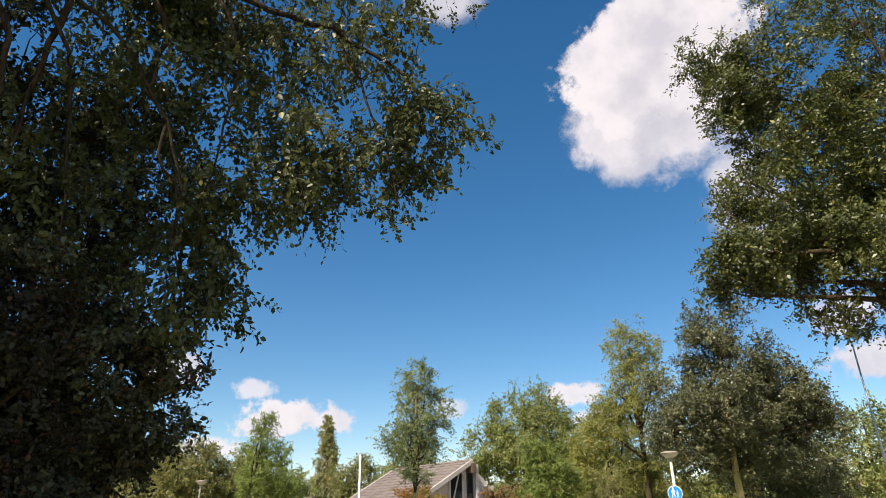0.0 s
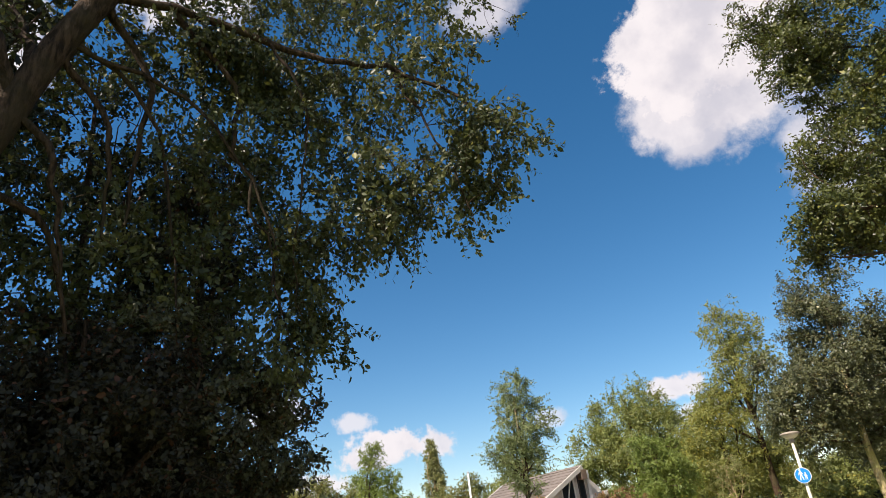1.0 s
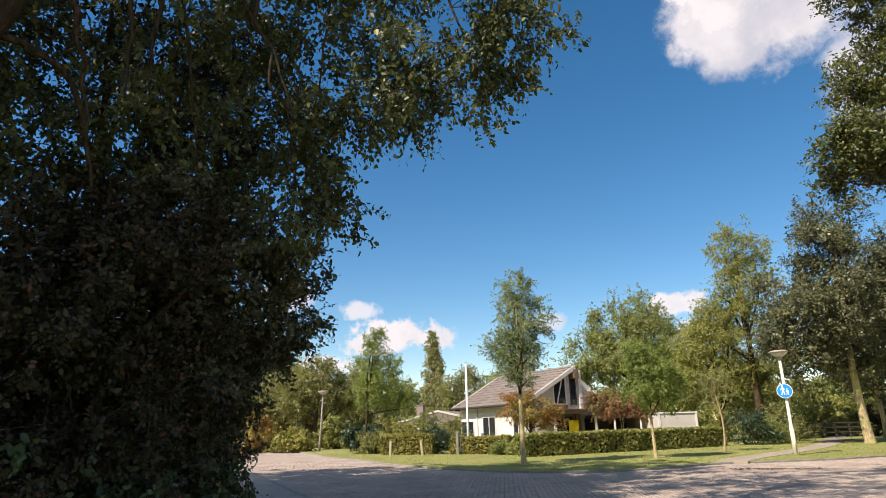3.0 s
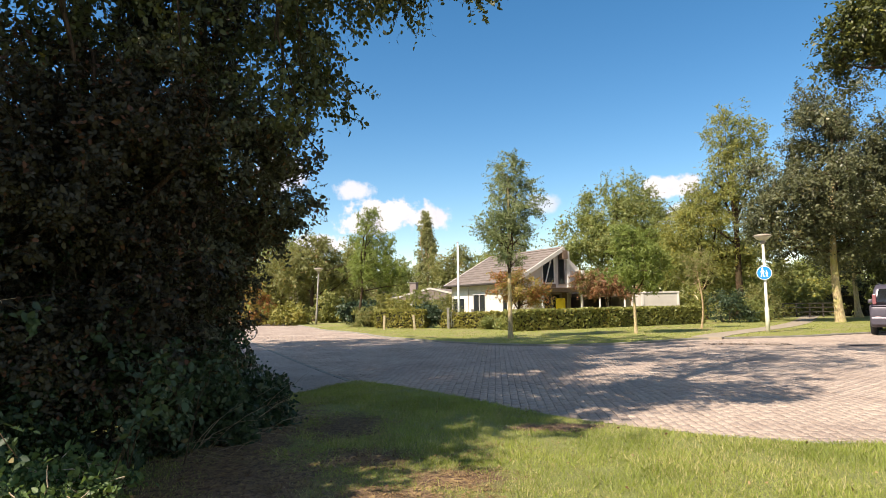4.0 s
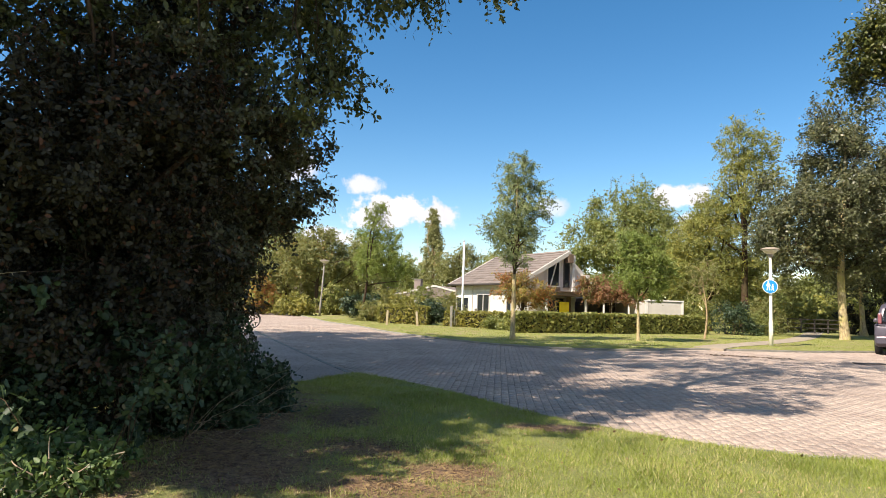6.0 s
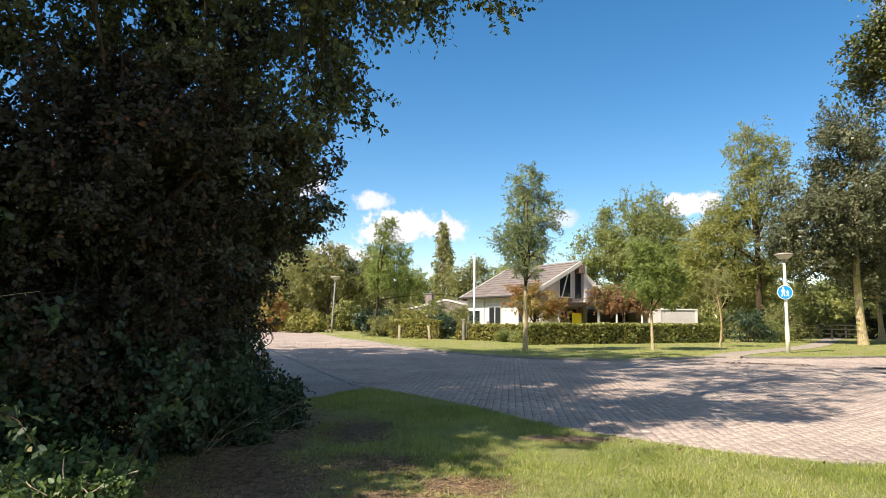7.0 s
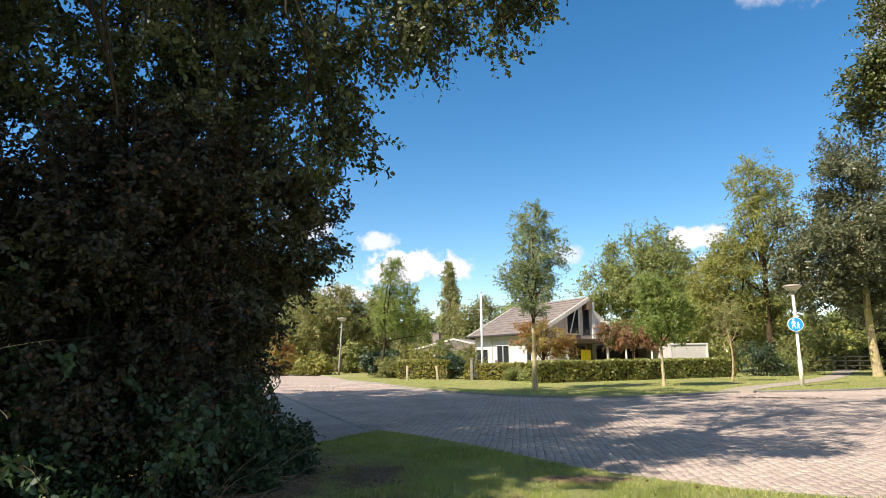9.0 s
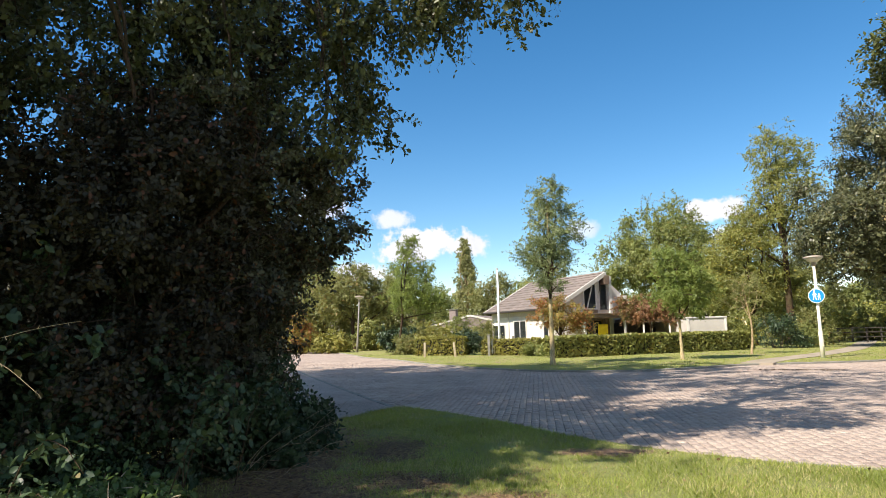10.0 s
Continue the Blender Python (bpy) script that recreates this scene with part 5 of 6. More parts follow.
def leaning_tree():
    """The big leaning tree: trunk, a long drooping branch, and crown lobes of single leaves."""
    r = np.random.default_rng(101)
    t = thing("leaning_tree", "large leaning tree with dark trunk and drooping leafy branches", "tree", (-5.55, 3.75, 0))
    o = np.array((-5.55, 3.75, 0.0))
    line = [(-5.55, 3.75, -0.1), (-5.4, 3.9, 0.9), (-5.0, 4.25, 2.4), (-4.5, 4.66, 3.9), (-4.05, 5.0, 5.39), (-3.71, 5.2, 6.73), (-3.30, 5.45, 7.95), (-2.9, 5.9, 9.4), (-2.6, 6.9, 11.6), (-2.2, 8.0, 14.2), (-1.8, 9.2, 16.8)]
    rad = [0.25, 0.19, 0.165, 0.15, 0.14, 0.135, 0.12, 0.075, 0.05, 0.03, 0.015]
    tube_part("trunk", [[(np.array(p) - o, q) for p, q in zip(smooth_line(line, 0.4), np.interp(np.linspace(0, 1, len(smooth_line(line, 0.4))), np.linspace(0, 1, len(rad)), rad))]], M_BARK_SHADE, t, 14)
    arms = [
        ([(-3.36, 5.42, 7.75), (-2.71, 5.71, 7.78), (-2.2, 5.95, 7.7), (-1.67, 6.1, 7.47), (-1.2, 6.2, 7.32), (-0.81, 6.27, 7.2), (-0.3, 6.3, 7.08), (0.07, 6.32, 6.9), (0.5, 6.3, 6.55), (0.8, 6.25, 6.2), (0.95, 6.2, 5.9)], 0.058),
        ([(-3.80, 5.15, 6.4), (-4.1, 5.5, 7.0), (-4.7, 5.8, 8.2), (-5.0, 6.2, 9.6)], 0.09),
        ([(-2.9, 5.75, 8.8), (-2.3, 6.2, 9.3), (-1.5, 6.7, 9.8), (-0.5, 7.2, 10.6), (0.6, 7.8, 11.2)], 0.06),
        ([(-2.2, 8.0, 14.2), (-0.8, 8.8, 14.4), (0.8, 9.4, 14.6), (2.0, 9.8, 14.8)], 0.06),
        ([(-2.75, 6.0, 9.8), (-2.6, 7.0, 10.4), (-2.2, 8.4, 11.2), (-1.4, 9.6, 11.8)], 0.06),
        ([(-3.62, 5.27, 7.0), (-2.6, 5.9, 6.6), (-2.05, 6.2, 5.9), (-1.75, 6.3, 5.1), (-1.65, 6.35, 4.3), (-1.5, 6.4, 3.6)], 0.03),
        ([(-3.6, 5.28, 7.1), (-3.0, 5.9, 6.5), (-2.85, 6.2, 5.7), (-2.8, 6.4, 4.8), (-2.7, 6.4, 4.0)], 0.03),
        ([(-1.67, 6.1, 7.47), (-1.3, 6.15, 6.6), (-1.35, 6.25, 5.7), (-1.45, 6.35, 4.9), (-1.5, 6.45, 4.2)], 0.022),
        ([(-0.3, 6.3, 7.08), (0.1, 6.3, 6.2), (0.35, 6.3, 5.5), (0.5, 6.28, 4.85)], 0.02),
        ([(-4.13, 4.95, 5.1), (-3.7, 5.4, 5.0), (-3.55, 5.8, 4.2), (-3.5, 6.0, 3.2)], 0.04),
        ([(-3.9, 5.1, 6.0), (-3.97, 4.82, 6.66), (-4.27, 4.76, 7.14), (-4.58, 4.68, 7.53), (-4.87, 4.67, 8.11)], 0.085),
        ([(-3.78, 5.17, 6.5), (-3.62, 5.45, 7.4), (-3.75, 5.7, 8.6), (-3.8, 6.0, 10.0)], 0.13),
        ([(-3.38, 5.42, 7.7), (-3.2, 5.71, 7.32), (-3.08, 5.89, 7.05), (-3.07, 6.0, 6.58), (-3.14, 6.03, 5.81), (-3.17, 6.06, 5.1)], 0.055),
        ([(-3.66, 5.22, 6.9), (-3.44, 5.51, 6.47), (-3.3, 5.65, 6.07), (-3.24, 5.74, 5.57), (-3.3, 5.77, 4.9)], 0.045),
        ([(-3.9, 5.1, 6.0), (-3.58, 5.24, 5.64), (-3.54, 5.33, 5.24), (-3.46, 5.44, 4.77), (-3.4, 5.5, 4.2)], 0.048),
        ([(-2.71, 5.75, 7.75), (-2.5, 6.05, 7.5), (-2.15, 6.23, 6.98), (-2.12, 6.29, 6.48), (-2.16, 6.27, 6.03), (-1.95, 6.34, 5.77), (-1.98, 6.33, 5.3), (-1.76, 6.39, 4.96), (-1.73, 6.4, 4.34)], 0.04),
    ]
    spine = []
    for pts, r0 in arms:
        c = smooth_line(pts, 0.22) - o
        c = c + 0.02 * r.normal(size=c.shape)
        spine.append(c)
        tube_part("branch", [[(p, r0 * (1 - 0.82 * k / len(c))) for k, p in enumerate(c)]], M_BARK_SHADE, t, 7)
    spine = np.concatenate(spine)
    lobes = [(-2.8, 6.4, 8.0, 0.6, 0.5, 0.6, 32), (-2.35, 6.6, 7.7, 0.5, 0.5, 0.5, 26), (-2.0, 6.5, 7.3, 0.75, 0.8, 0.7, 30), (-1.1, 6.6, 7.1, 0.7, 0.8, 0.6, 24), (0.1, 6.7, 6.5, 0.9, 0.9, 0.85, 36), (0.66, 6.4, 5.85, 0.40, 0.5, 0.55, 34), (0.05, 6.7, 5.5, 0.65, 0.6, 0.5, 34), (0.5, 6.5, 5.3, 0.35, 0.4, 0.35, 16), (-0.6, 6.7, 5.2, 0.5, 0.5, 0.5, 24), (0.35, 6.4, 7.4, 0.8, 0.9, 0.8, 25), (-0.6, 6.8, 8.0, 1.1, 1.0, 0.9, 32), (0.3, 6.5, 8.7, 0.6, 0.8, 0.7, 18),
             (-0.8, 6.75, 6.1, 0.7, 0.8, 1.0, 36), (-1.5, 6.8, 6.4, 0.8, 0.8, 1.2, 42), (-2.3, 6.75, 6.6, 0.8, 0.8, 1.3, 40), (-3.1, 6.8, 5.9, 0.9, 0.8, 1.5, 42), (-1.40, 6.7, 4.75, 0.36, 0.4, 0.55, 26), (-1.38, 6.7, 3.95, 0.24, 0.35, 0.42, 18),
             (-1.75, 6.75, 4.5, 0.5, 0.5, 0.9, 34), (-2.4, 6.8, 4.6, 0.6, 0.6, 1.1, 36), (-1.9, 6.75, 8.0, 1.1, 1.0, 0.8, 60), (-4.3, 5.9, 7.6, 1.1, 1.0, 1.4, 56), (-3.9, 6.6, 5.0, 0.9, 0.8, 1.5, 66), (-4.9, 6.2, 5.6, 0.9, 0.8, 1.4, 48), (-4.6, 5.6, 4.4, 0.7, 0.7, 0.9, 60),
             (-1.2, 7.6, 11.0, 1.9, 1.7, 1.3, 120), (0.6, 8.3, 11.6, 1.5, 1.4, 1.0, 80), (-2.4, 7.4, 12.8, 2.0, 1.9, 1.2, 120), (-3.6, 5.6, 10.8, 2.2, 1.8, 1.8, 100), (-1.2, 9.4, 12.6, 1.6, 1.5, 1.1, 80), (-1.6, 9.8, 16.4, 2.6, 2.3, 1.8, 150), (1.4, 9.6, 14.4, 2.0, 1.8, 1.2, 100), (-3.6, 9.0, 14.6, 2.2, 2.0, 1.6, 110)]
    cl, faces = [], []
    for b in lobes:
        c, f = clumped(r, b, int(b[6]), 0.1, 0.35)
        cl.append(c - o), faces.append(f)
    allc = np.concatenate(cl)
    starts = attach(spine, allc, 0.0)
    tw = [[(p, 0.0065 * (1.3 - 0.27 * k)) for k, p in enumerate(bend(s, c, r, 0.16, 5))] for c, s in zip(allc, starts)]
    v, q = tubes(tw, 3)
    lv, lq, tv, tq = sprays(r, allc, starts, 0.058, 0.64, 6, 11, 0.33, 0.6, 0.68, 0.0022, True, np.concatenate(faces) * 0.7)
    link("branchwork", mesh_np("branchwork", np.concatenate([v, tv]), np.concatenate([q, tq + len(v)])), M_BARK_DARK, t)["kind"] = "stuff"
    link("crown", mesh_np("crown", lv, lq), M_LEAF_CROWN, t)["kind"] = "stuff"


leaning_tree()


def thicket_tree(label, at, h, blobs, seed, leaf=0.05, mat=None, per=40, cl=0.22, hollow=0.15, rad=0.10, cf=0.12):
    tree("thicket_tree", label, (*at, 0), h, rad, [(b[0] - at[0], b[1] - at[1], *b[2:]) for b in blobs], leaf, mat or M_LEAF_NEAR_SHADED, M_BARK_SHADE, seed, per=per, cluster=cl, crown_from=cf, limbs=9, hollow=hollow, twig_r=0.008, aspect=0.66, full=leaf < 0.05, leaves_each=10 if leaf < 0.15 else 7, fine=1.05 if leaf < 0.15 else 1.25)


thicket_tree("multi-branched hawthorn with small olive-brown leaves in shade", (-3.4, 7.7), 4.6,
             [(-2.6, 7.6, 3.3, 0.75, 1.0, 0.8, 190), (-2.3, 7.8, 2.85, 0.55, 0.8, 0.5, 76), (-1.85, 7.9, 3.5, 0.40, 0.5, 0.26, 46), (-2.2, 7.9, 2.5, 0.30, 0.5, 0.16, 22), (-3.0, 7.3, 2.0, 0.6, 1.0, 0.8, 180), (-3.2, 7.4, 4.2, 0.9, 1.0, 0.7, 70), (-2.65, 7.8, 2.3, 0.35, 0.6, 0.35, 46), (-3.0, 7.9, 1.5, 0.35, 0.8, 0.5, 70), (-3.05, 7.5, 1.0, 0.5, 1.0, 0.7, 110)], 111, 0.045, M_LEAF_THORN_LIT, 50, 0.2, rad=0.07, cf=0.55)
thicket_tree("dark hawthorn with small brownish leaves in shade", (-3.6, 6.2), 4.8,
             [(-3.0, 6.2, 3.0, 0.7, 0.9, 0.8, 190), (-3.6, 6.0, 3.4, 0.8, 0.9, 0.8, 150), (-3.1, 6.1, 1.9, 0.7, 1.0, 0.8, 170), (-3.9, 5.4, 2.6, 0.8, 0.9, 1.0, 170), (-3.3, 6.0, 1.0, 0.7, 1.2, 0.8, 150)], 112, 0.045, M_LEAF_THORN_SHADED, 50, 0.2)
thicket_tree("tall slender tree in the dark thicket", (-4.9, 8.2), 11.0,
             [(-4.2, 7.8, 6.0, 0.9, 1.0, 1.6, 60), (-4.8, 8.2, 8.2, 1.2, 1.2, 1.8, 60), (-3.7, 8.6, 5.0, 0.9, 0.9, 1.2, 70), (-4.5, 7.6, 3.2, 1.0, 1.0, 1.1, 110), (-4.7, 7.0, 1.6, 1.0, 1.2, 1.6, 160)], 113, 0.07, M_LEAF_NEAR_SHADED, 50, 0.3)
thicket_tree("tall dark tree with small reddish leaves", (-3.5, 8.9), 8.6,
             [(-2.75, 7.9, 6.2, 0.7, 0.6, 0.9, 60), (-3.3, 8.2, 6.9, 0.8, 0.7, 1.0, 64), (-2.9, 8.2, 5.2, 0.6, 0.6, 0.6, 36)], 119, 0.06, M_LEAF_THORN_SHADED, 48, 0.25)
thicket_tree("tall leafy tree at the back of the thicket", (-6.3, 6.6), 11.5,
             [(-5.6, 6.4, 4.6, 1.1, 1.1, 1.7, 80), (-5.9, 6.6, 7.4, 1.3, 1.2, 1.8, 80), (-5.4, 5.6, 1.9, 1.1, 1.2, 1.5, 160), (-6.0, 6.2, 9.8, 1.6, 1.5, 1.5, 110)], 114, 0.075, M_LEAF_NEAR_SHADED, 48, 0.3)
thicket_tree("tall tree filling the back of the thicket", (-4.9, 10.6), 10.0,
             [(-4.3, 10.4, 3.0, 1.2, 1.3, 1.6, 170), (-4.6, 10.6, 5.6, 1.3, 1.3, 1.6, 70), (-4.2, 10.2, 1.6, 0.7, 1.2, 1.4, 150), (-5.2, 10.4, 7.6, 1.4, 1.3, 1.5, 90), (-3.8, 9.9, 2.6, 0.45, 0.8, 0.7, 70), (-4.4, 9.6, 1.2, 1.2, 1.5, 1.2, 150)], 115, 0.07, M_LEAF_NEAR_SHADED, 50, 0.28)
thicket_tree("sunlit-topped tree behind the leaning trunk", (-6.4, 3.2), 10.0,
             [(-5.6, 4.0, 8.6, 1.6, 1.5, 1.5, 60), (-6.6, 3.2, 6.5, 1.5, 1.3, 1.7, 70), (-5.4, 4.4, 3.4, 1.0, 1.1, 1.6, 150), (-5.1, 4.6, 1.4, 0.8, 0.9, 1.2, 130)], 116, 0.07, M_LEAF_NEAR_SHADED, 48, 0.3)
# Tall trees, mostly out of view, placed for the shade they cast over the road.
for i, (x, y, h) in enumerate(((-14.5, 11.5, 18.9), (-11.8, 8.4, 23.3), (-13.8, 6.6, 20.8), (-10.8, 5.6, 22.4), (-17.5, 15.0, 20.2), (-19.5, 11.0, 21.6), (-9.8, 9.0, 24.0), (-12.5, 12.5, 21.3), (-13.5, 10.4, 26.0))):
    thicket_tree("tall airy tree behind the thicket, placed to shade the road", (x, y), h,
                 [(x, y, h * 0.45, 2.4, 2.3, h * 0.14, 80), (x + 0.4, y, h * 0.64, 3.0, 2.8, h * 0.15, 112), (x, y + 0.2, h * 0.83, 2.8, 2.7, h * 0.15, 118)], 190 + i, 0.18, M_LEAF_NEAR_SHADED, 42, 0.6, 0.3, 0.2)
# Added tree that blocks the sun from the leaning trunk and the brambles.
thicket_tree("dense tree added to shade the leaning trunk", (-7.4, 2.9), 11.0,
             [(-7.2, 2.9, 7.0, 1.5, 1.4, 1.8, 100), (-6.7, 2.8, 9.6, 1.8, 1.7, 1.5, 100), (-7.6, 3.0, 4.2, 1.3, 1.3, 1.4, 100), (-8.2, 2.4, 8.4, 1.5, 1.2, 1.5, 90), (-5.3, 2.7, 5.6, 1.0, 0.9, 1.2, 90)], 118, 0.12, M_LEAF_NEAR_SHADED, 45, 0.4)
# the depth of the thicket behind its front rank; the tallest, out of view, is added for shade
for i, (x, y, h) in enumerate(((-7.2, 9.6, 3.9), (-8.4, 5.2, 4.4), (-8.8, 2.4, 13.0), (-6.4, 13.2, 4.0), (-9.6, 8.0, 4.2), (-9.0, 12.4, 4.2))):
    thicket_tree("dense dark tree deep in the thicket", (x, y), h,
                 [(x, y, h * 0.2, 1.7, 1.7, h * 0.22, 160), (x + 0.3, y, h * 0.5, 1.7, 1.6, h * 0.25, 140), (x, y + 0.2, h * 0.8, 1.5, 1.5, h * 0.2, 90)], 170 + i, 0.14, M_LEAF_NEAR_SHADED, 36, 0.55, 0.3, 0.13)
for i, (x, y, w, h) in enumerate(((-3.75, 5.3, 0.6, 0.95), (-3.15, 5.9, 0.62, 1.55), (-2.95, 6.9, 0.55, 1.0), (-3.1, 7.9, 0.5, 0.9), (-3.35, 8.8, 0.45, 0.8), (-3.8, 5.4, 0.8, 2.2), (-4.3, 4.9, 0.6, 0.7), (-3.7, 9.7, 0.42, 0.8), (-2.5, 8.0, 0.34, 0.6), (-2.5, 7.1, 0.28, 0.5), (-2.75, 8.8, 0.38, 0.65))):
    shrub("bramble", "tangled bramble with broad dull green leaves", (x, y, 0.02), [(0, 0, h * 0.5, w, w, h * 0.55, 60), (0.2, 0.1, h * 0.3, w * 0.8, w * 0.9, h * 0.35, 40)], 0.064, M_LEAF_BRAMBLE, 130 + i, per=28, cluster=0.2, hollow=0.3, stems=10, aspect=0.64, stem_r=0.007, full=True)
for i, (x, y, s) in enumerate(((-2.75, 4.25, 1.0), (-2.62, 4.75, 0.8), (-3.1, 4.85, 1.0), (-3.2, 4.35, 1.0), (-2.95, 5.3, 0.75), (-3.45, 5.1, 0.9), (-2.85, 3.8, 0.9))):
    shrub("ground_elder", "patch of sunlit fresh green ground elder", (x, y, 0.02), [(0, 0, 0.22 * s, 0.36 * s, 0.36 * s, 0.2 * s, 56)], 0.050, M_LEAF_NETTLE, 150 + i, per=14, cluster=0.12, hollow=0.3, stems=12, aspect=0.66, stem_r=0.004, barkmat=M_TWIG, full=True)



def cane(at, seed, label="arching bramble cane with paired leaves", tall=1.0):
    """One long bramble shoot that arches out and hangs, with leaves along it."""
    r = np.random.default_rng(seed)
    t = thing("bramble_cane", label, "bramble", (*at, 0.02), "bramble canes")
    L, a = 0.5 + 0.6 * r.random(), radians(-35 + 110 * r.random())
    d = np.array((math.cos(a), -0.35 + 0.5 * math.sin(a), 0))
    hgt = (0.7 + 0.9 * r.random()) * tall
    k = np.linspace(0, 1, 12)[:, None]
    pts = d * (L * 0.75 * k) + np.array((0, 0, 1.0)) * (hgt * (2.1 * k - 1.55 * k ** 2)) + r.normal(size=(12, 3)) * 0.012
    pts[0] = (0, 0, -0.05)
    tube_part("shoot", [[(p, 0.0055 * (1.2 - 0.8 * i / 11)) for i, p in enumerate(pts)]], M_BARK_DARK, t, 5)
    lv, lq, tv, tq = sprays(r, pts[3:], pts[2:-1], 0.055, 0.72, 2, 5, 0.16, 0.3, 0.9, 0.002, True)
    tagged(link("foliage", mesh_np("foliage", lv, lq), M_LEAF_BRAMBLE, t), kind="stuff")


for i, at_ in enumerate(((-2.65, 8.3), (-2.75, 8.9), (-2.85, 9.3))):
    cane(at_, 340 + i, "low bramble shoot leaning over the pavers", 0.62)
for i, at_ in enumerate(((-3.2, 3.85), (-3.05, 3.6))):
    cane(at_, 350 + i, "sunlit bramble shoot with fresh green leaves")
for line in ([(-3.85, 4.1, -0.02), (-3.8, 4.0, 0.9), (-3.55, 3.95, 1.38), (-3.21, 3.95, 1.50), (-3.0, 4.1, 1.57), (-2.85, 4.2, 1.60)], [(-3.75, 3.9, -0.02), (-3.6, 3.85, 0.9), (-3.35, 3.8, 1.38), (-3.11, 3.8, 1.33), (-2.84, 3.8, 1.13)]):
    bare_shoot = thing("bare_cane", "bare grey bramble cane with dry buds", "bramble", (line[0][0], line[0][1], 0.02), "bare canes")
    c_ = smooth_line(line, 0.08) - np.array((line[0][0], line[0][1], 0.02))
    tube_part("shoot", [[(p, 0.0032 * (1.15 - 0.7 * k / len(c_))) for k, p in enumerate(c_)]], M_TWIG, bare_shoot, 5)
    tube_part("bud_row", [[(p, 0.004), (p + np.array((0.012, 0.0, 0.022 * (1 if k % 2 else -1))), 0.002)] for k, p in enumerate(c_[len(c_) // 3::2])], M_TWIG, bare_shoot, 4)
for i in range(26):
    cy = 4.6 + 4.2 * float(rng.random())
    cane((-3.0 + 0.5 * float(rng.random()) - 0.12 * max(0.0, cy - 6.5), cy), 300 + i)

r_ = np.random.default_rng(77)
stalks = thing("dry_grass", "dry pale grass stalks lying at the thicket's foot", "grass", (0, 0, 0))
paths = []
for i in range(64):
    y = 6.2 + 2.6 * r_.random()
    a = np.array((-2.8 + 0.7 * r_.random() ** 1.5, y, 0.02))
    L = 0.3 + 0.8 * r_.random()
    d = np.array((0.55 + 0.5 * r_.random(), -0.1 + 0.9 * r_.normal(), 0.05 + 1.3 * r_.random() ** 1.5))
    d /= np.linalg.norm(d)
    paths.append([(a + d * L * k + np.array((0.06 * k * k, 0.08 * math.sin(5 * y) * k * k, -0.45 * L * k * k)), 0.0036 * (1.2 - k)) for k in (0, 0.35, 0.7, 1.0)])
for i in range(9):
    a = np.array((-2.75 + 0.5 * r_.random(), 6.4 + 2.2 * r_.random(), 0.02))
    L = 0.8 + 0.6 * r_.random()
    d = np.array((0.5 + 0.4 * r_.random(), -0.2 + 0.35 * r_.normal(), 0.7 + 0.6 * r_.random()))
    d /= np.linalg.norm(d)
    paths.append([(a + d * L * k + np.array((0.1 * k * k, 0, -0.3 * L * k * k)), 0.0048 * (1.15 - k)) for k in (0, 0.25, 0.5, 0.75, 1.0)])
v, q = tubes(paths, 3)
v[:, 2] = np.maximum(v[:, 2], 0.02)
tagged(link("stalkwork", mesh_np("stalkwork", v, q), M_TWIG, stalks), kind="stuff")

